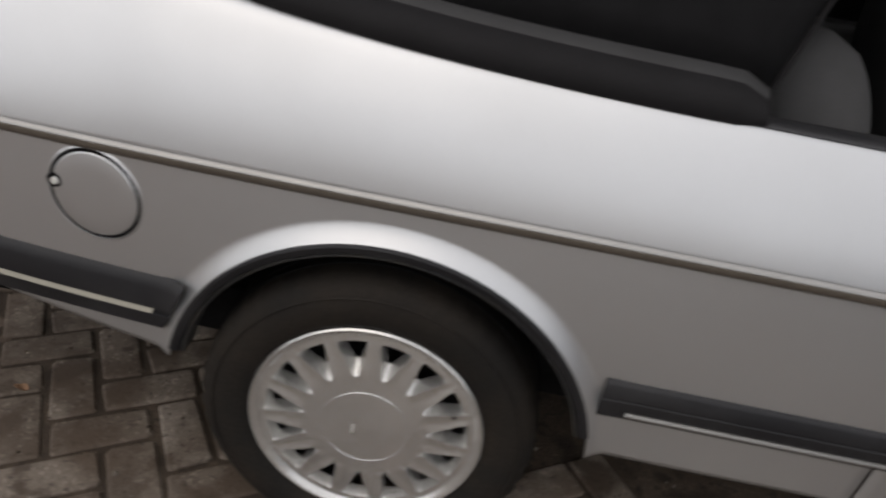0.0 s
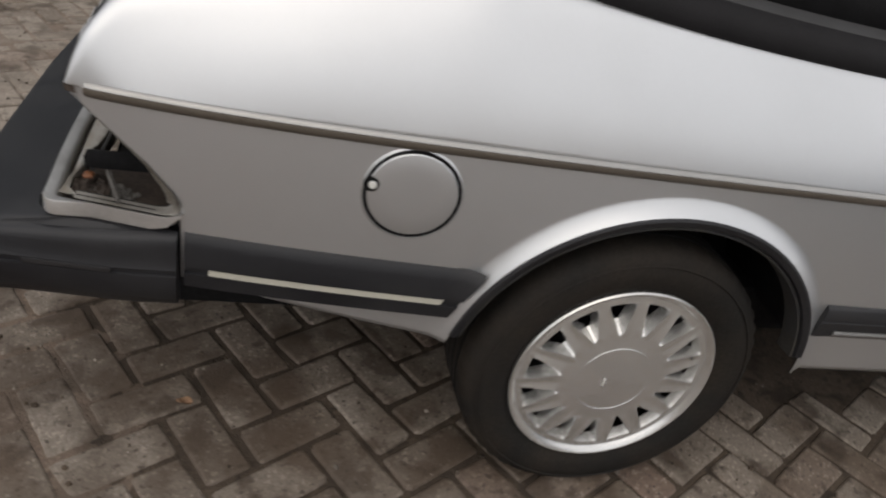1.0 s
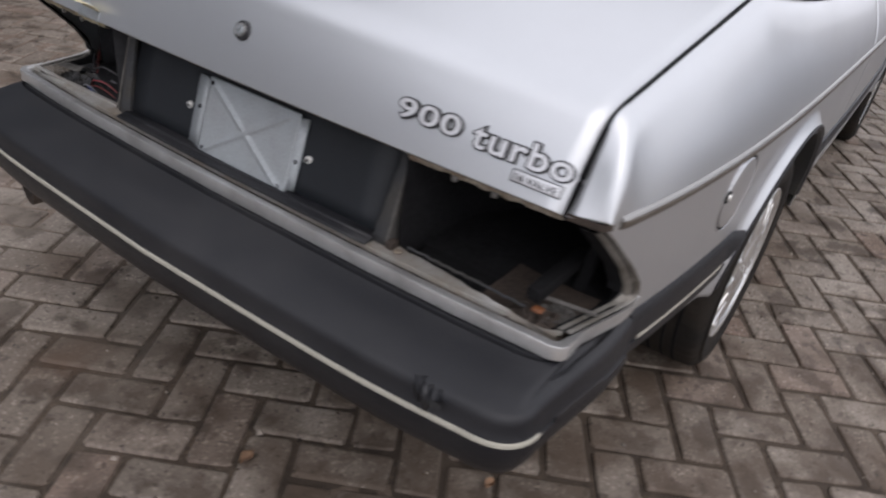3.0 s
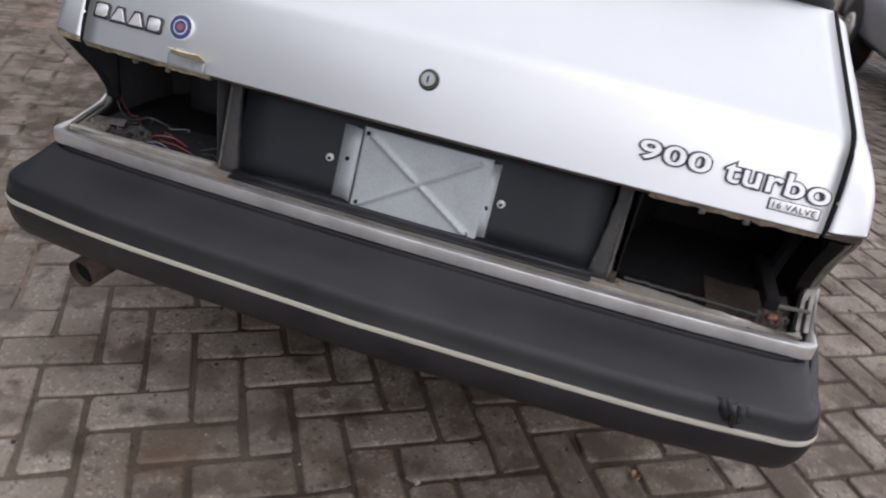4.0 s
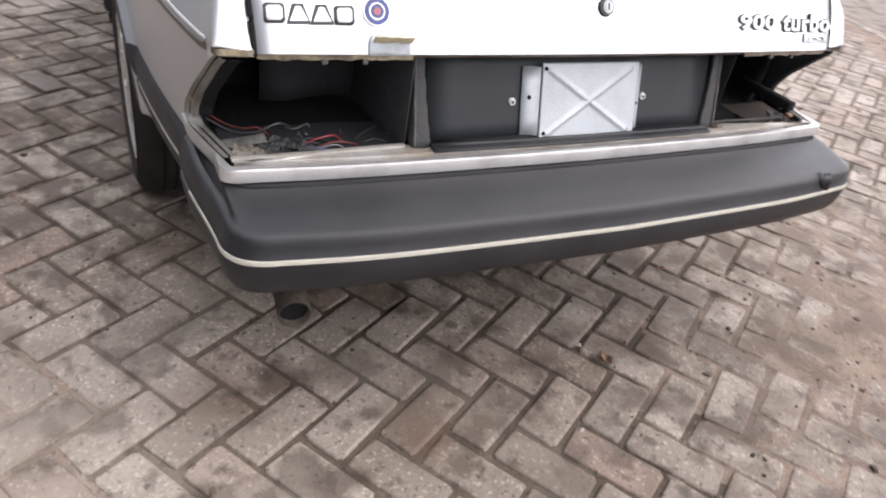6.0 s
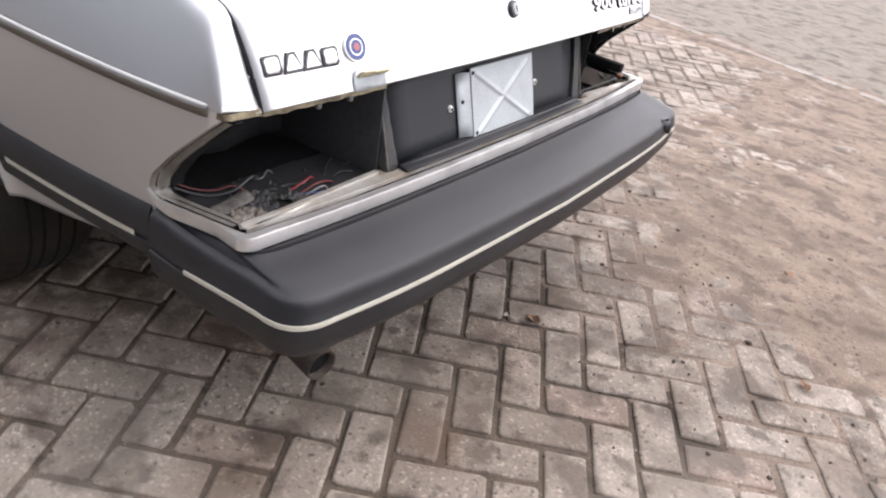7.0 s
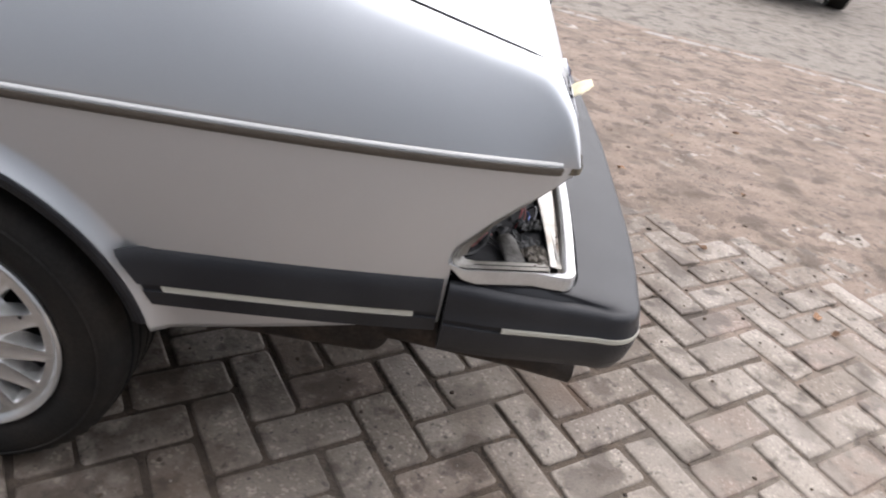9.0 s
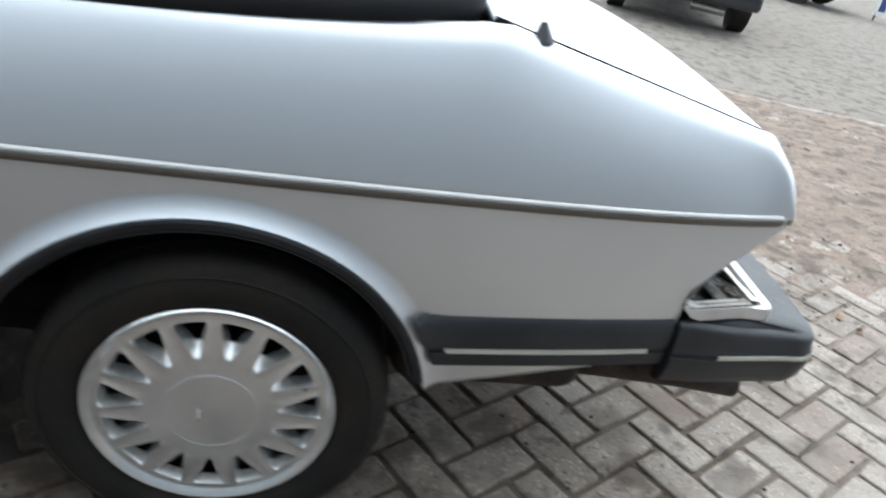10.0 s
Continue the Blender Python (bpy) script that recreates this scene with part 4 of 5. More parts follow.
bumper = part("bumper", grid(bumper_full()), PLASTIC, car, "dark grey plastic rear bumper", 55)
for end in (0, -1):
    row = bumper_full()[end]
    bm = bmesh.new()
    bm.faces.new([bm.verts.new(q) for q in row])
    part("bumper_end", bm, PLASTIC, bumper)
strip_all = bumper_rows(lambda p: [(-0.004, 0.4668), (0.0008, 0.4678), (0.0020, 0.4725), (0.0008, 0.4772), (-0.004, 0.4782)])
keep_strip = [r for r in strip_all if not (r[2].y < -0.3 and r[2].x > -1.055) and not (r[2].x > -0.885)]
part("bumper_strip", grid(keep_strip), CREAM, bumper, "cream insert strip")
dark_groove = [r for r in strip_all if (r[2].y < -0.3 and -1.04 < r[2].x < -0.87)]
part("groove_remnant", grid(dark_groove), LETTER_EDGE, bumper)
# torn gouge in the bumper's edge
tear = [((-0.020, 0.519), (-0.012, 0.505), (-0.004, 0.488)), ((-0.004, 0.517), (0.002, 0.501), (0.007, 0.480)), ((0.012, 0.516), (0.013, 0.503), (0.014, 0.490))]
for k, line in enumerate(tear):
    rows = []
    for j, (dy, z) in enumerate(line):
        xx = -1.1445 + max(0, z - 0.508) * 1.2 + abs(dy) * 0.1
        wide = (0.010, 0.013, 0.004)[j]
        rows.append([(xx + 0.006, -0.607 - dy - wide, z), (xx - 0.005 - 0.004 * (k == 1), -0.607 - dy - wide * 0.3, z + 0.003), (xx - 0.003, -0.607 - dy + wide * 0.3, z), (xx + 0.006, -0.607 - dy + wide, z - 0.003)])
    thick(part("torn_flap", grid(rows), LETTER_EDGE if k == 1 else PLASTIC, bumper, "torn plastic flap"), 0.002)
scuff = grid([[(-1.1475 + 0.03 * (z > 0.512), y, z) for y in (-0.640, -0.628, -0.618)] for z in (0.495, 0.502, 0.508)])
part("scuff_mark", scuff, POST, bumper, "pale scuffed plastic")

# side rubbing strips behind the wheels, and along the sills
for side in (-1, 1):
    o = 1 if side < 0 else -1
    prof = [(-0.002, 0.437), (0.012, 0.438), (0.015, 0.464), (0.010, 0.4655), (0.010, 0.4765), (0.016, 0.478), (0.015, 0.516), (0.010, 0.532), (0.003, 0.539), (-0.002, 0.537)]

    def trim_row(f, pts):
        row = []
        for u, z in pts:
            x = -0.785 + f * (-0.304 + 0.46 * (z - 0.525) + 0.785)
            row.append((x, side * (side_y(x, 0.49) + u), z + 0.010 * (0.5 - f)))
        return row
    trim = part("side_trim", grid([trim_row(i / 20, prof) for i in range(21)], True), PLASTIC, car, "dark plastic side trim")
    for f in (0, 1):
        cap = bmesh.new()
        cap.faces.new([cap.verts.new(p) for p in trim_row(f, prof)])
        part("trim_end", cap, PLASTIC, trim)
    part("trim_strip", grid([trim_row(0.085 + 0.845 * i / 16, [(0.009, 0.4648), (0.0145, 0.4655), (0.0145, 0.4765), (0.009, 0.4772)]) for i in range(17)]), CREAM, trim, "cream insert strip")
    path = [(x, side * (side_y(x, 0.47)), 0.489) for x in np.linspace(0.400, 2.14, 40)]
    sill = part("sill_trim", sweep(path, [(0, -0.046), (0.007, -0.045), (0.008, -0.028), (0.011, -0.026), (0.013, -0.008), (0.0105, -0.006), (0.0105, -0.003), (0.014, -0.001), (0.013, 0.022), (0.010, 0.027), (0.002, 0.032), (0, 0.032)], out=o), PLASTIC, car, "dark door sill trim with a bright strip")
    part("sill_strip", sweep(path[1:], [(0.004, -0.0405), (0.011, -0.0395), (0.013, -0.0345), (0.011, -0.0295), (0.004, -0.0290)], out=o), CHROME, sill)

# fuel door on the right flank
fx, fz, fr = -0.446, 0.664, 0.075
fy = side_y(fx, fz)
slope = math.atan2(side_y(fx + 0.07, fz) - side_y(fx - 0.07, fz), 0.14)
lean = math.atan2(side_y(fx, fz + 0.07) - side_y(fx, fz - 0.07), 0.14)
fm = Matrix.Translation((fx, -fy, fz)) @ Matrix.Rotation(-slope, 4, "Z") @ Matrix.Rotation(lean, 4, "X")
# the gap's shade is a near-black ring standing slightly proud
gap = lathe([(fr - 0.006, 0.0029), (fr + 0.0022, 0.0029), (fr + 0.0026, -0.004)], 64)
gap.transform(fm)
part("fuel_gap_shade", gap, DARK, car, "near-black ring for the shade in the fuel door's gap")
disc = lathe([(0.0, 0.0062), (0.04, 0.0060), (fr - 0.006, 0.0050), (fr - 0.0042, 0.0044), (fr - 0.0030, 0.0026), (fr - 0.0028, -0.002)], 64)
disc.transform(fm)
# thin ring of body paint added to catch a highlight
rim_bm = lathe([(fr + 0.0016, 0.0005), (fr + 0.0030, 0.0036), (fr + 0.0048, 0.0030), (fr + 0.0075, 0.0002)], 64)
rim_bm.transform(fm)
part("fuel_glint_ring", rim_bm, PAINT, car, "raised silver ring added to catch a highlight round the fuel door")
fuel = part("fuel_door", disc, PAINT, car, "round silver fuel door with a lock", 50)
notch = rod((-0.066, -0.0035, 0.012), (-0.066, -0.0062, 0.012), 0.0125, 20)
notch.transform(fm)
part("lock_recess", notch, DARK, fuel)
lock_bm = rod((-0.064, -0.004, 0.012), (-0.064, -0.010, 0.012), 0.0070, 20, 0.0055)
lock_bm.transform(fm)
part("fuel_lock", lock_bm, SCREW, fuel, "bright key lock")

# antenna foot on the left rear corner of the deck
ant = Vector((-0.43, 0.700, 0.978))
part("antenna_foot", rod(ant, ant + Vector((0.004, -0.004, 0.030)), 0.019, 16, 0.006), LETTER_EDGE, car, "black antenna foot")

# ---- exhaust ----
pipe = tube([(-0.55, 0.58, 0.30), (-0.75, 0.60, 0.312), (-0.95, 0.615, 0.308), (-1.07, 0.628, 0.302)], 0.031, 20)
exhaust = thick(part("exhaust_pipe", pipe, PIPE, car, "sooty exhaust tailpipe"), 0.003)
# black disc plugs the pipe in place of the shade inside it
part("pipe_shade_disc", rod((-1.055, 0.6263, 0.3028), (-1.03, 0.6235, 0.304), 0.0287, 20), DARK, exhaust)
part("silencer", box(-0.72, -0.30, 0.30, 0.64, 0.24, 0.36, 0.05, 4), PIPE, car, "rusty silencer under the floor")

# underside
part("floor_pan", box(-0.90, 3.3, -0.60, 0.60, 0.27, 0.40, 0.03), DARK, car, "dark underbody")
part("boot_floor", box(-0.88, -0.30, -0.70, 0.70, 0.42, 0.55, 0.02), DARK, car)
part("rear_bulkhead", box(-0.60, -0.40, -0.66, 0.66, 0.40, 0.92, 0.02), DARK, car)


# ---- wheels ----
def wheel(x, side):
    """Fifteen-pocket alloy wheel and its tyre; outward is -y before it is turned."""
    hub = new("wheel")
    hub.parent = car
    tyre = lathe([(0.205, -0.02), (0.206, 0.010), (0.215, 0.020), (0.235, 0.028), (0.262, 0.030), (0.283, 0.022), (0.297, 0.008), (0.299, -0.012), (0.3005, -0.05), (0.301, -0.09), (0.3005, -0.13), (0.299, -0.165), (0.285, -0.19), (0.25, -0.195), (0.205, -0.18)], 144)
    for v in tyre.verts:
        rad = math.hypot(v.co.x, v.co.z)
        if rad > 0.2965 and (v.co.y < 0.02 or v.co.y > 0.15) and int(round(math.atan2(v.co.x, v.co.z) / (2 * math.pi) * 144)) % 3 == 0:
            v.co.x *= 0.986
            v.co.z *= 0.986
    t = part("tyre", tyre, RUBBER, hub, "black worn road tyre")
    for w in (-0.035, -0.065, -0.10, -0.135):
        part("tread_groove", lathe([(0.3005, w - 0.004), (0.3018, w - 0.003), (0.3018, w + 0.003), (0.3005, w + 0.004)], 72), DARK, t)
    part("sidewall_bead", lathe([(0.268, 0.0292), (0.270, 0.0312), (0.273, 0.0282)], 72), RUBBER, t)
    rim = part("rim", lathe([(0.204, -0.02), (0.2075, 0.016), (0.2085, 0.021), (0.206, 0.024), (0.201, 0.0225), (0.1965, 0.0172), (0.1925, 0.0140)], 90), ALLOY, hub, "alloy rim edge")
    # spoke plate: fifteen scoops that deepen outwards to a dark three-cornered hole
    radii = [0.03, 0.055, 0.0745, 0.0766, 0.0774, 0.0782, 0.0803, 0.09, 0.100, 0.107, 0.1105, 0.1125, 0.1145, 0.118, 0.122, 0.126, 0.129, 0.131, 0.134, 0.138, 0.143, 0.148, 0.154, 0.160, 0.164, 0.168, 0.172, 0.1755, 0.178, 0.1800, 0.183, 0.1926]

    def scoop(r):
        """Half the width of a pocket at radius r, as a share of its fifteenth."""
        return 0.18 + 0.50 * min(1.0, max(0.0, (r - 0.112) / 0.058)) ** 0.85 if r > 0.1105 else 0.18

    def depth(r):
        """The pocket's floor: steep from the hub, open at the back, and sloping up again to the rim."""
        if r < 0.145:
            return 0.026 * min(1.0, max(0.0, (r - 0.1115) / 0.0195))
        return 0.026 * min(1.0, max(0.0, (0.1800 - r) / 0.010))

    bm = bmesh.new()
    ring = []
    for r in radii:
        row = []
        outer = scoop(r)
        inner = outer * (0.30 + 0.52 * min(1.0, max(0.0, (r - 0.126) / 0.030)))
        for p in range(15):
            for g in range(-9, 9):
                a = abs(g)
                f = inner * a / 3 if a <= 3 else inner + (outer - inner) * (a - 3) / 3 if a <= 6 else outer + (1 - outer) * (a - 6) / 3
                z = 0.014 + 0.010 * (1 - (r / 0.19) ** 2) + (0.0009 if 0.0770 < r < 0.0780 else 0)
                if 0.1115 < r < 0.1800 and a <= 6:
                    z -= depth(r) * (1.0 if a <= 3 else (1.0, 0.80, 0.34, 0.0)[a - 3])
                    if a == 6:
                        z += 0.0022
                elif 0.108 < r < 0.184 and a == 7:
                    z += 0.0014
                t = 2 * math.pi * (p + 0.5 + 0.5 * f * (1 if g >= 0 else -1)) / 15
                row.append(bm.verts.new((r * math.sin(t), -z, r * math.cos(t))))
        ring.append(row)
    m = len(ring[0])
    for a, b, r in zip(ring, ring[1:], radii):
        for j in range(m):
            if 0.1305 < r < 0.1700 and 6 <= j % 18 < 12:
                continue
            bm.faces.new((a[j], a[(j + 1) % m], b[(j + 1) % m], b[j]))
    bm.faces.new(ring[0])
    part("spoke_face", bm, ALLOY, rim, "fifteen-hole alloy wheel face", 50)
    # near-black disc added to draw the shade behind the pockets
    part("pocket_shade_disc", rod((0, 0.085, 0), (0, 0.070, 0), 0.195, 40), DARK, rim)
    logo = lathe([(0.0, 0.0246), (0.02, 0.0244), (0.028, 0.0238)], 32)
    part("centre_cap", logo, ALLOY, rim)
    part("cap_scratch", box(-0.021, -0.018, -0.0262, -0.0232, -0.014, 0.004, 0.001), SCREW, rim)
    part("valve_stem", rod((0.155, 0.0, 0.06), (0.150, -0.02, 0.058), 0.003, 8), DARK, rim)
    hub.matrix_local = Matrix.Translation((x, side * 0.790, 0.303)) @ (Matrix.Identity(4) if side < 0 else Matrix.Rotation(math.pi, 4, "Z")) @ Matrix.Diagonal((1.02, 1, 1.02, 1))
    return hub


for wx in WHEELS_X:
    for side in (-1, 1):
        wheel(wx, side)

# ---- cabin: raised canvas hood, seats, screen, bonnet ----
def hood_base(s):
    """The hood's foot: from the left rear pillar round the deck to the right one; s from -1 to 1."""
    a = abs(s)
    sg = -1 if s > 0 else 1
    if a < 0.42:
        k = a / 0.42
        y = 0.62 * k
        return Vector((-0.36 + 0.02 * k ** 3, sg * y, 1.017 - 0.022 * k ** 2))
    if a < 0.56:
        k = (a - 0.42) / 0.14
        p0, p1, p2 = Vector((-0.34, 0.62, 0.995)), Vector((-0.336, 0.692, 0.994)), Vector((-0.21, edge_y(-0.21) - 0.002, edge_z(-0.21) + 0.001))
        p = p0 * (1 - k) ** 2 + p1 * 2 * k * (1 - k) + p2 * k * k
        return Vector((p.x, sg * p.y, p.z))
    k = (a - 0.56) / 0.44
    x = -0.21 + 0.73 * k
    return Vector((x, sg * (edge_y(x) - 0.002), edge_z(x) + 0.001))


ss = [-1 + 2 * i / 80 for i in range(81)]
skirt_rows = []
for s in ss:
    p = hood_base(s)
    centre = Vector((0.25, 0, p.z))
    inward = (centre - p).normalized() if abs(s) < 0.5 else Vector((0.12, -1 if p.y > 0 else 1, 0)).normalized()
    end = math.sqrt(min(1, (1 - abs(s)) / 0.03))
    prof = [(0.006, -0.009), (-0.006, -0.006), (-0.011, 0.006), (-0.008, 0.026), (0.008, 0.042), (0.030, 0.050)]
    skirt_rows.append([p + inward * (u + 0.012 * (1 - end)) + Vector((0, 0, w * (0.60 + 0.40 * end))) for u, w in prof])
skirt = part("hood_skirt", grid(skirt_rows), VINYL, car, "dark vinyl skirt at the foot of the hood")
edge_rows = []
for s, row in zip(ss, skirt_rows):
    p = hood_base(s)
    inward = (row[-1] - row[-2]).normalized()
    edge_rows.append([row[-1], row[-1] + inward * 0.006 + Vector((0, 0, 0.004)), row[-1] + inward * 0.022 + Vector((0, 0, 0.006)), row[-1] + inward * 0.026])
part("skirt_edge", grid(edge_rows), VINYL_EDGE, skirt, "grey edge of the vinyl skirt")
hood_rows = []
for s, row in zip(ss, edge_rows):
    q = row[2]
    a = abs(s)
    top = Vector((0.30 + 0.36 * max(0, (a - 0.45) / 0.55), q.y * 0.76, 1.36 - 0.05 * (abs(q.y) / 0.7) ** 2))
    rows_k = []
    for k in range(11):
        f = k / 10
        bulge = math.sin(math.pi * f) * 0.035
        p = q.lerp(top, f)
        p += Vector((-bulge if a < 0.5 else 0, math.copysign(bulge, q.y) * (0.3 if a < 0.5 else 1), bulge))
        rows_k.append(p)
    hood_rows.append(rows_k)
canvas = thick(part("canvas_hood", grid(hood_rows), FABRIC, car, "black raised canvas hood"), 0.006)
roof_rows = []
for row in hood_rows:
    q = row[-1]
    roof_rows.append([q.lerp(Vector((1.55, q.y * 0.98, 1.33 - 0.03 * (q.y / 0.6) ** 2)), f) + Vector((0, 0, 0.02 * math.sin(math.pi * f))) for f in (0, 0.25, 0.5, 0.75, 1)])
thick(part("hood_top", grid(roof_rows), FABRIC, canvas), 0.006)
for i0 in (0, -1):
    part("hood_edge", tube([Vector(p) + Vector((0.006, 0, 0)) for p in hood_rows[i0]], 0.004, 8), VINYL, canvas)
# door tops and cabin trim
for side in (-1, 1):
    path = [(x, side * (edge_y(x) - 0.012), edge_z(x) + 0.002) for x in np.arange(0.47, 1.86, 0.05)]
    part("window_seal", sweep(path, [(-0.03, -0.01), (0.010, -0.006), (0.010, 0.001), (0.004, 0.005), (-0.03, 0.006)], out=1 if side < 0 else -1), LETTER_EDGE, car, "black window seal")
    part("inner_trim", box(0.42, 1.86, *(sorted((side * 0.60, side * 0.715))), 0.42, 0.925, 0.025, 3), VINYL_EDGE, car, "dark inner side trim")
part("cabin_floor", box(-0.35, 1.95, -0.66, 0.66, 0.38, 0.44, 0.01), DARK, car)
part("parcel_shelf", box(-0.34, 0.36, -0.66, 0.66, 0.84, 0.90, 0.02), FABRIC, car, "black covered rear shelf")


def seat_back(x, y, w, h, z0, lean):
    rows = []
    for k in range(21):
        f = k / 20
        hw = w / 2 * (1 - 0.60 * f ** 2.2)
        zz = z0 + h * f
        xx = x - lean * f
        dpt = 0.105 * math.sqrt(max(0.0, 1 - max(0, (f - 0.55) / 0.45) ** 2.2)) + 0.012
        hw *= 0.45 + 0.55 * math.sqrt(max(0.0, 1 - max(0, (f - 0.7) / 0.3) ** 2.5))
        rows.append([(xx + dpt * math.cos(a) * (1 if abs(math.cos(a)) > 0.3 else 0.8), y + hw * math.copysign(abs(math.sin(a)) ** 0.5, math.sin(a)), zz) for a in (2 * math.pi * j / 20 for j in range(20))])
    bm = grid(rows, True)
    bm.verts.ensure_lookup_table()
    bm.faces.new([bm.verts[len(bm.verts) - 1 - j] for j in range(20)])
    return bm


for y in (-0.36, 0.36):
    back = part("rear_seat_back", seat_back(0.75, y, 0.40, 0.56, 0.47, 0.05), SEAT, car, "grey upholstered rear seat back")
    part("rear_seat_cushion", box(0.80, 1.15, y - 0.27, y + 0.27, 0.46, 0.60, 0.05, 3), SEAT, back)
for y in (-0.36, 0.36):
    back = part("front_seat_back", seat_back(1.32, y, 0.48, 0.62, 0.55, 0.14), SEAT, car, "grey upholstered front seat back")
    part("front_seat_cushion", box(1.30, 1.78, y - 0.25, y + 0.25, 0.46, 0.60, 0.05, 3), SEAT, back)
rows = [[(0.36 + 0.14 * f + (1.25 - 0.10 * f) * g, 0.70 - 0.12 * f, 0.93 + 0.40 * f) for g in (0, 0.25, 0.5, 0.75, 1)] for f in (0, 0.25, 0.5, 0.75, 1)]
thick(part("hood_side", grid(rows), FABRIC, canvas, "black canvas side of the hood"), 0.005)
# windscreen
ws = [[(1.98 - 0.40 * f, y * (1 - 0.10 * f), 0.93 + 0.39 * f + 0.0 * y) for y in np.linspace(-0.70, 0.70, 9)] for f in (0, 0.25, 0.5, 0.75, 1)]
screen = thick(part("windscreen", grid(ws), GLASS, car, "clear glass windscreen"), 0.005)
frame_path = [ws[k][0] for k in range(5)] + ws[4][1:-1] + [ws[k][-1] for k in range(4, -1, -1)]
part("screen_frame", tube(frame_path, 0.025, 8), PAINT, screen, "silver windscreen frame")
# bonnet and nose
bon = []
for x in np.linspace(1.95, 3.42, 26):
    bon.append([(x + (0.05 * (1 - v * v) if x > 3.3 else 0), v * (edge_y(x) - 0.003), edge_z(x) + 0.05 * (1 - v * v) * (1 - max(0, (x - 3.0) / 0.6))) for v in np.linspace(-1, 1, 21)])
thick(part("bonnet", grid(bon), PAINT, car, "silver bonnet"), 0.006)
part("scuttle", box(1.78, 1.98, -0.70, 0.70, 0.80, 0.91, 0.02), PLASTIC_PANEL, car)
part("nose", box(3.36, 3.44, -0.60, 0.60, 0.45, 0.745, 0.025, 3), PLASTIC_PANEL, car, "black grille panel")
part("front_bumper", box(3.30, 3.55, -0.74, 0.74, 0.38, 0.53, 0.04, 4), PLASTIC, car, "dark grey plastic front bumper")
part("dashboard", box(1.75, 1.98, -0.68, 0.68, 0.70, 0.93, 0.05, 3), PLASTIC_PANEL, car, "dark dashboard")

# ---- other parked cars ----
def parked_car(x, y, turn, paint, label, plate=False, length=4.2, w=0.84):
    """A plain saloon seen far off or in part: body, glasshouse, lamps, bumpers and wheels."""
    ob = tagged(new("parked_car"), label, "car", "cars parked along the yard")
    st = [(0.0, 0.50, 0.62, 0.86), (0.10, 0.38, 0.78, 0.95), (0.5, 0.30, 0.90, 1.0), (1.1, 0.28, 0.95, 1.0), (2.1, 0.28, 0.95, 1.0), (3.1, 0.28, 0.94, 1.0), (3.8, 0.32, 0.90, 0.98), (length - 0.08, 0.40, 0.80, 0.92), (length, 0.50, 0.66, 0.84)]
    rows = []
    for sx, z0, z1, ww in st:
        h = w * ww
        zm = z0 + (z1 - z0) * 0.55
        rows.append([(sx, -h * 0.86, z0), (sx, -h * 0.98, z0 + 0.08), (sx, -h, zm), (sx, -h * 0.95, z1 - 0.05), (sx, -h * 0.86, z1), (sx, 0, z1 + 0.03), (sx, h * 0.86, z1), (sx, h * 0.95, z1 - 0.05), (sx, h, zm), (sx, h * 0.98, z0 + 0.08), (sx, h * 0.86, z0)])
    bm = grid(rows, True)
    for end in (rows[0], rows[-1]):
        bm.faces.new([bm.verts.new(p) for p in end])
    body = part("body", bm, paint, ob, "", 50)
    cab = [(1.15, 0.93, 0.78), (1.75, 1.36, 0.62), (2.9, 1.38, 0.62), (3.6, 0.93, 0.76)]
    bm = grid([[(sx, -h, 0.90), (sx, -h * 0.93, zt), (sx, 0, zt + 0.03), (sx, h * 0.93, zt), (sx, h, 0.90)] for sx, zt, h in cab])
    part("glasshouse", bm, LETTER_EDGE, ob, "dark windows")
    part("roof", box(1.70, 2.95, -0.58, 0.58, 1.37, 1.42, 0.02), paint, ob)
    for bx0, bx1 in ((-0.07, 0.14), (length - 0.14, length + 0.07)):
        part("bumper", box(bx0, bx1, -w * 0.93, w * 0.93, 0.34, 0.54, 0.05, 3), paint if paint == NEAR_BLACK else PLASTIC, ob)
    for sy in (-1, 1):
        part("rear_lamp", box(length - 0.05, length + 0.012, *sorted((sy * 0.50, sy * 0.74)), 0.62, 0.74, 0.02), RED, ob, "red rear lamp")
        part("headlamp", box(-0.012, 0.06, *sorted((sy * 0.48, sy * 0.72)), 0.58, 0.68, 0.02), SCREW, ob, "clear headlamp")
        for wx in (0.80, 3.35):
            part("tyre", rod((wx, sy * (w - 0.19), 0.30), (wx, sy * (w + 0.005), 0.30), 0.30, 32), RUBBER, ob)
            part("wheel_trim", rod((wx, sy * (w - 0.02), 0.30), (wx, sy * (w + 0.012), 0.30), 0.19, 24, 0.17), ALLOY, ob)
    if plate:
        part("number_plate", box(-0.085, -0.075, -0.26, 0.26, 0.42, 0.53, 0.003), PLATE, ob, "yellow number plate")
        part("plate_band", box(-0.0875, -0.084, 0.215, 0.258, 0.422, 0.528), BLUE, ob)
        for k in range(6):
            part("plate_bar", box(-0.0875, -0.084, 0.17 - k * 0.066, 0.205 - k * 0.066, 0.44, 0.51), LETTER_EDGE, ob)
    ob.matrix_world = pose(x, y, 0, 0, 0, turn)
    return ob


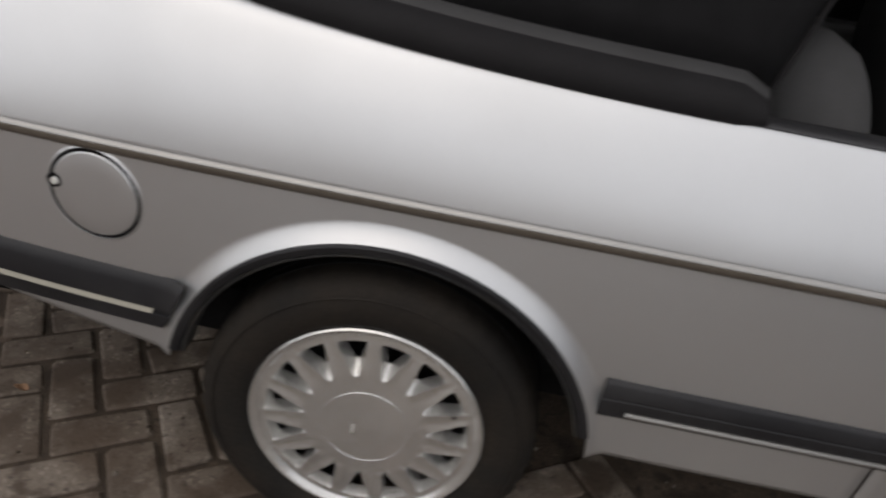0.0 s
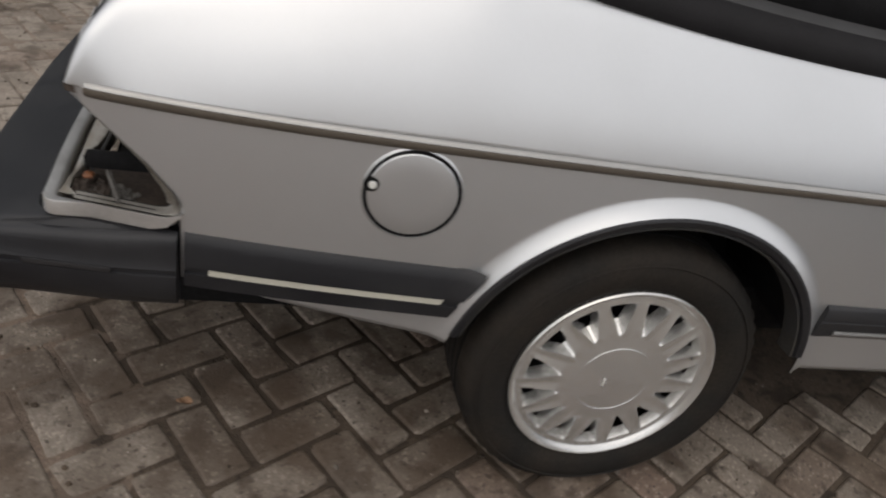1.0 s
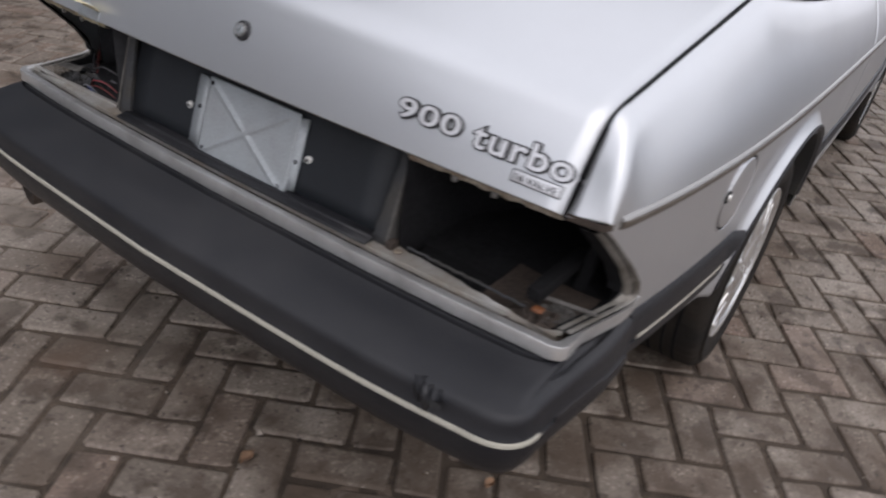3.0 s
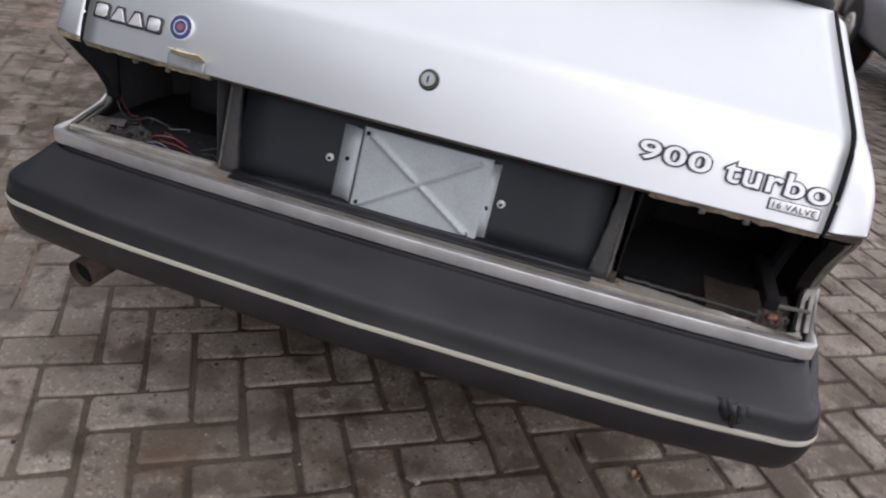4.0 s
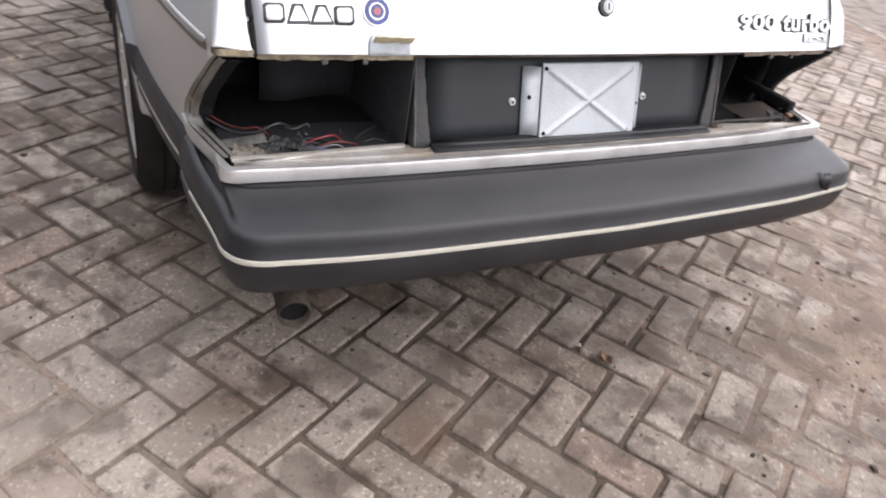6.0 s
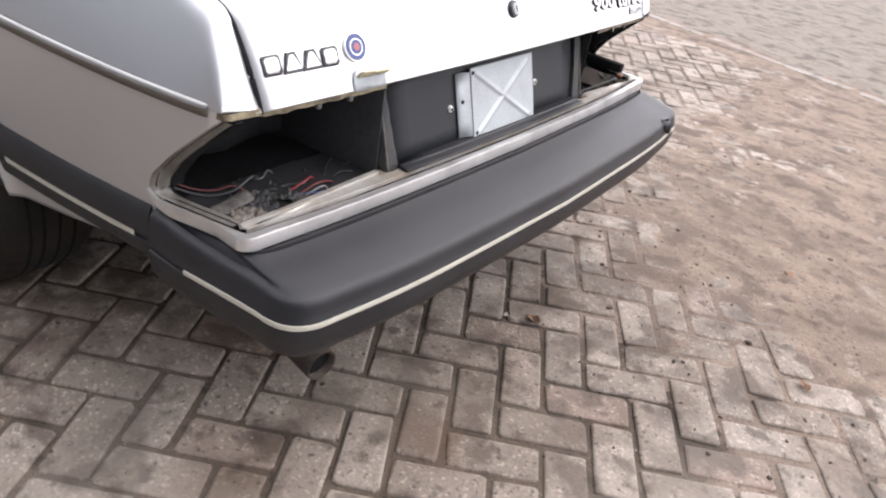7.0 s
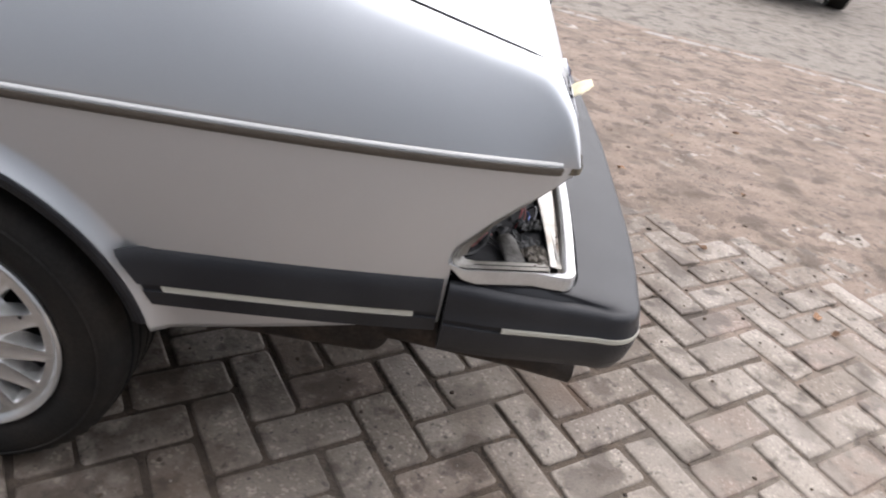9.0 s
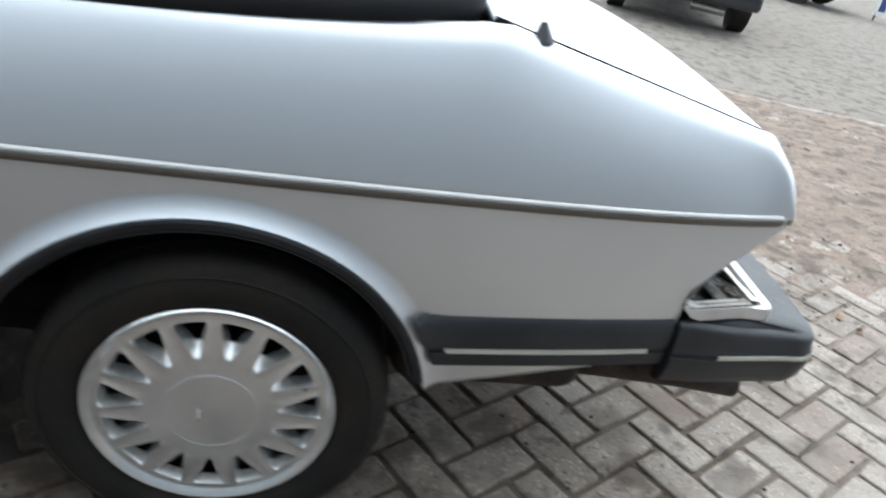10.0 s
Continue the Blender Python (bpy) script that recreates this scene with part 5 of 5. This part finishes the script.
PLATE = material("plate_yellow", (0.62, 0.42, 0.05), 0.5, 0, 0.05, 20, 200)
BLUE_GREY = material("blue_grey_paint", (0.20, 0.24, 0.30), 0.3, 0.5, 0.04, 5, 600, coat=0.5, rvar=0.05)
NEAR_BLACK = material("near_black_paint", (0.015, 0.016, 0.019), 0.25, 0.1, 0.05, 5, 600, coat=0.5, rvar=0.05)
parked_car(1.70, -2.95, 0, BLUE_GREY, "blue-grey parked car with a yellow number plate", True)
across = parked_car(-5.34, -10.23, 72.5, NEAR_BLACK, "near-black car parked across the road")
part("silencer", rod((3.65, 0.12, 0.24), (3.72, 0.52, 0.24), 0.06, 20), ALLOY, across, "pale silencer under the bumper")
parked_car(-7.7, -15.2, 128, NEAR_BLACK, "near-black car parked farther down the road")
board = tagged(new("sign_board"), "blue and white sign board standing by the road", "sign")
part("panel", box(-0.35, 0.35, -0.015, 0.015, 0.10, 0.75, 0.004), SCREW, board, "white panel")
for k in range(3):
    part("blue_bar", box(-0.28 + 0.2 * k, -0.16 + 0.2 * k, -0.019, -0.015, 0.18, 0.66), BLUE, board)
for sx in (-0.3, 0.3):
    part("leg", box(sx - 0.015, sx + 0.015, -0.015, 0.015, 0, 0.11), PLASTIC, board)
board.matrix_world = pose(-10.82, -11.33, 0, 0, 0, 130)

# ---- a plain wall, never in view, added to cut the light on the car's left ----
WALL = material("grey_shade_wall", (0.15, 0.165, 0.18), 0.85, 0, 0.15, 3, 40, 0.3, 60, second=(0.115, 0.129, 0.142))
wall = tagged(part("shade_wall", box(-16, 14, 3.8, 4.1, 0, 4.8, 0.01), WALL, None, "unseen plain grey wall added to darken the car's left side"), category="wall", kind="structure")

# ---- ground ----
ang, PITCH, U0, V0 = radians(31.25), 0.109, 0.0372, 0.0064
ca, sa = math.cos(ang), math.sin(ang)


def kerb_y(x):
    return -4.2 - 0.245 * x


def sheet(name, pts, mat, label, kind="structure"):
    bm = bmesh.new()
    bm.faces.new([bm.verts.new(p) for p in pts])
    ob = part(name, bm, mat, None, label, 0)
    return tagged(ob, category="ground", kind=kind)


ground = sheet("ground", [(-1500, -1500, -0.0075), (1500, -1500, -0.0075), (1500, 1500, -0.0075), (-1500, 1500, -0.0075)], JOINT, "dark sandy ground between the pavers")
road_n = Vector((0.245, 1, 0)).normalized()
road_t = Vector((1, -0.245, 0)).normalized()
k0 = Vector((0, kerb_y(0) - 0.13, 0))
rows = []
for i in range(71):
    q = k0 + road_t * (-20 + 40 * i / 70)
    rows.append([q - road_n * d + Vector((0, 0, -0.001 + 0.004 * noise.noise((q.x * 1.7, d * 2.3, 4)))) for d in (0, 0.25, 0.5, 0.8, 1.1, 1.5, 2, 3, 4, 6, 9, 13, 20)])
tagged(part("road", grid(rows), ROAD, None, "worn grey road beyond the kerb"), category="road", kind="structure")
kerb = tagged(new("kerb"), "flush row of pale concrete kerb stones", "kerb", kind="structure")
stone = box(-0.245, 0.245, -0.05, 0.05, -0.10, 0.006, 0.008, 1)
stone_mesh = bpy.data.meshes.new("kerb_stone")
stone.to_mesh(stone_mesh)
stone.free()
stone_mesh.materials.append(KERB)
for i in range(-16, 17):
    q = k0 + road_n * 0.065 + road_t * (0.5 * i)
    s = new("kerb_stone", stone_mesh)
    s.parent = kerb
    s.matrix_basis = Matrix.Translation(q + Vector((0, 0, 0.003 * noise.noise((i * 3.1, 0, 0))))) @ Matrix.Rotation(math.atan2(road_t.y, road_t.x) + 0.01 * noise.noise((i * 1.3, 2, 0)), 4, "Z")

# soil that has washed over the pavers towards the road
nx, ny = 380, 380
rows = []
for i in range(nx + 1):
    row = []
    for j in range(ny + 1):
        x = -6.0 + 8.5 * i / nx
        y = -5.5 + 9.0 * j / ny
        y = max(y, kerb_y(x) - 0.20)
        far = min(1.0, max(0.0, (0.15 - y) / 1.15)) * min(1.0, max(0.0, (-0.7 + 0.35 * min(1.0, max(0.0, (-0.9 - y) / 0.6)) - x) / 0.55))
        amount = max(far, 0.46 * min(1.0, max(0.0, (y - 0.5) / 0.9)), 0.42 * min(1.0, max(0.0, (-1.25 - x) / 0.7)))
        amount = max(amount, min(1.0, max(0.0, 1.25 - (y - kerb_y(x)) / 0.6)))
        h = -0.0165 + 0.0180 * amount ** 0.6 + 0.0028 * far * min(1.0, max(0.0, (-1.0 - x) / 0.8)) + amount ** 0.5 * (0.0060 * noise.noise((x * 1.6, y * 1.6, 7.0)) + 0.0030 * far * noise.noise(((x - 0.245 * y) * 1.8, (y + 0.245 * x) * 6.0, 3.0)) + 0.0070 * noise.noise((x * 6.0, y * 6.0, 2.0)) + 0.0055 * noise.noise((x * 15.0, y * 15.0, 5.0)) + 0.0035 * noise.noise((x * 38.0, y * 38.0, 9.0)))
        row.append((x, y, min(h, 0.008)))
    rows.append(row)
tagged(part("soil", grid(rows), SOIL, None, "thin brown soil trodden over the pavers"), category="soil", kind="stuff")

# fallen leaves and grit
rng = random.Random(11)
leaf_bm = grid([[((i / 6 - 0.5) * 0.055, (j / 4 - 0.5) * 0.034 * math.sin(math.pi * (i + 0.35) / 6.7), 0.006 * math.sin(i * 1.1 + j) + 0.004 * abs(j - 2)) for j in range(5)] for i in range(7)])
leaf_mesh = bpy.data.meshes.new("fallen_leaf")
leaf_bm.to_mesh(leaf_mesh)
leaf_bm.free()
leaf_mesh.materials.append(LEAF)
for x, y in ((-1.756, -0.506), (-2.050, -0.177), (-2.074, -0.094), (-2.086, -1.036), (-0.583, -1.377), (-0.802, -0.593), (-1.093, -0.170), (-2.3, -1.8), (-1.561, -1.082), (-2.9, -0.9), (-1.9, -1.6), (-3.2, -2.2)):
    lf = tagged(new("fallen_leaf", leaf_mesh), "dry brown leaf lying on the pavers", "leaf", "fallen leaves")
    lf.matrix_world = Matrix.Translation((x, y, 0.005)) @ Euler((rng.uniform(-0.15, 0.15), rng.uniform(-0.15, 0.15), rng.uniform(0, 6))).to_matrix().to_4x4() @ Matrix.Diagonal((rng.uniform(0.6, 0.95),) * 3 + (1,))
verts, faces = [], []
for k in range(5200):
    x, y = rng.uniform(-4.5, 1.2), rng.uniform(-4.0, 2.6)
    if y < kerb_y(x) + 0.1 or rng.random() > 0.18 + 0.8 * min(1, max(0, (0.3 - y) / 2 + (-1.2 - x) * 0.3)):
        continue
    r = rng.uniform(0.0015, 0.0045) * (2.4 if rng.random() < 0.05 else 1)
    b = len(verts)
    for a in range(5):
        t = 2 * math.pi * a / 5 + rng.random()
        verts.append((x + r * math.cos(t) * rng.uniform(0.7, 1.2), y + r * math.sin(t), 0.001))
    verts.append((x, y, 0.002 + r * 0.8))
    faces += [(b + a, b + (a + 1) % 5, b + 5) for a in range(5)]
me = bpy.data.meshes.new("grit")
me.from_pydata(verts, [], faces)
tagged(finish("grit", me, STONE, None, "small loose stones and grit on the pavers", 0), category="grit", kind="stuff")

CRUMB = material("dark_soil_crumbs", (0.062, 0.044, 0.030), 0.95, 0, 0.3, 40, 200, per="island", pervar=0.5)
verts, faces = [], []
for k in range(4200):
    x, y = rng.uniform(-4.2, 0.6), rng.uniform(-3.6, 1.8)
    if y < kerb_y(x) + 0.1 or rng.random() > 0.12 + 0.88 * min(1, max(0, (0.2 - y) / 1.5)) * min(1, max(0, (-0.5 - x) / 0.8)):
        continue
    r = rng.uniform(0.003, 0.007) * (1.8 if rng.random() < 0.08 else 1)
    b = len(verts)
    sq, tw = rng.uniform(0.5, 1.0), rng.uniform(0, 6.28)
    for ring_r, zz in ((1.0, 0.0005), (0.75, 0.45 * r + 0.001)):
        for a in range(6):
            t = 2 * math.pi * a / 6
            px, py = ring_r * r * math.cos(t) * rng.uniform(0.75, 1.15), ring_r * r * sq * math.sin(t) * rng.uniform(0.75, 1.15)
            verts.append((x + px * math.cos(tw) - py * math.sin(tw), y + px * math.sin(tw) + py * math.cos(tw), zz))
    faces += [(b + a, b + (a + 1) % 6, b + 6 + (a + 1) % 6, b + 6 + a) for a in range(6)] + [tuple(b + 6 + a for a in range(6))]
me = bpy.data.meshes.new("soil_crumbs")
me.from_pydata(verts, [], faces)
tagged(finish("soil_crumbs", me, CRUMB, None, "dark crumbs of soil strewn over the pavers", 0), category="soil", kind="stuff")

# ---- pavers: herringbone, each a bevelled block ----
pavement = tagged(new("pavement"), "grey concrete pavers laid in herringbone", "pavement", kind="structure")


def paver_points(i, j, along_u, r):
    g = 0.0056 + 0.0032 * r.random()
    lu, lv = (2, 1) if along_u else (1, 2)
    a0, a1, b0, b1 = i * PITCH + g, (i + lu) * PITCH - g, j * PITCH + g, (j + lv) * PITCH - g
    cx, cy = (a0 + a1) / 2, (b0 + b1) / 2
    tw = r.uniform(-0.018, 0.018)
    ta, tb, dz = r.uniform(-0.012, 0.012), r.uniform(-0.012, 0.012), r.uniform(-0.0025, 0.0015)
    e = r.uniform(0.005, 0.009)
    loops = []
    wob = [(r.uniform(-0.0034, 0.0034), r.uniform(-0.0034, 0.0034)) for _ in range(8)]
    for inset, z in ((0, -0.05), (0, -0.0052), (e * 0.35, -0.0016), (e, 0.0)):
        ring = []
        k = 0.0075 if inset == 0 else 0.007
        p0, p1, q0, q1 = a0 + inset, a1 - inset, b0 + inset, b1 - inset
        for (u, v), (wu, wv) in zip(((p0 + k, q0), (p1 - k, q0), (p1, q0 + k), (p1, q1 - k), (p1 - k, q1), (p0 + k, q1), (p0, q1 - k), (p0, q0 + k)), wob):
            du, dv = u - cx + wu, v - cy + wv
            du, dv = du - tw * dv, dv + tw * du
            zz = z + dz + ta * du + tb * dv
            ring.append((du, dv, zz))
        loops.append(ring)
    return cx + U0, cy + V0, loops


def paver_faces(b):
    f = []
    for s in range(3):
        for k in range(8):
            f.append((b + s * 8 + k, b + s * 8 + (k + 1) % 8, b + s * 8 + 8 + (k + 1) % 8, b + s * 8 + 8 + k))
    f.append(tuple(b + 24 + k for k in range(8)))
    return f


rng = random.Random(21)
near, far_verts, far_faces = [], [], []
for i in range(-110, 85):
    for j in range(-90, 110):
        k = (i - j) % 4
        if k not in (1, 2):
            continue
        cu, cv = (i + 0.5) * PITCH, (j + 0.5) * PITCH
        x, y = cu * ca - cv * sa, cu * sa + cv * ca
        if not (-9.0 < x < 6.0 and kerb_y(x) + 0.12 < y < 3.75) or (0.3 < x < 3.3 and abs(y) < 0.6):
            continue
        along_u = k == 2
        pu, pv, loops = paver_points(i, j, along_u, rng)
        if len(near) < 300 and -1.75 < x < -0.55 and -1.35 < y < 1.75 and (abs(y) > 0.85 or x < -0.8):
            near.append((pu, pv, loops))
            continue
        b = len(far_verts)
        for ring in loops:
            for du, dv, z in ring:
                u, v = pu + du, pv + dv
                far_verts.append((u * ca - v * sa, u * sa + v * ca, z))
        far_faces += paver_faces(b)
shapes = []
for k in range(12):
    loops = near[k * 7][2]
    kind_u = max(abs(p[0]) for p in loops[0]) > max(abs(p[1]) for p in loops[0])
    me = bpy.data.meshes.new("paver")
    me.from_pydata([p for ring in loops for p in ring], [], paver_faces(0))
    me.materials.append(BRICK)
    shapes.append((kind_u, me))
us_, vs_ = [m for k, m in shapes if k], [m for k, m in shapes if not k]
for n_, (pu, pv, loops) in enumerate(near):
    kind_u = max(abs(p[0]) for p in loops[0]) > max(abs(p[1]) for p in loops[0])
    pool = us_ if kind_u else vs_
    ob = new("paver", pool[n_ % len(pool)])
    ob.parent = pavement
    flip = math.pi if rng.random() < 0.5 else 0
    ob.matrix_basis = Matrix.Translation((pu * ca - pv * sa, pu * sa + pv * ca, rng.uniform(-0.0015, 0.0015))) @ Matrix.Rotation(ang + flip, 4, "Z")
me = bpy.data.meshes.new("pavers")
me.from_pydata(far_verts, [], far_faces)
rest = finish("pavers", me, BRICK_MANY, pavement, "grey herringbone pavers", 0)
tagged(rest, kind="stuff")

# dark cover let into the pavers beside the car
cover = tagged(part("drain_cover", box(-0.24, 0.24, -0.24, 0.24, -0.02, 0.006, 0.005), ROAD, None, "dark square drain cover set in the pavers"), category="drain cover")
cover.matrix_world = pose(0.98, 2.16, 0, 0, 0, 55)
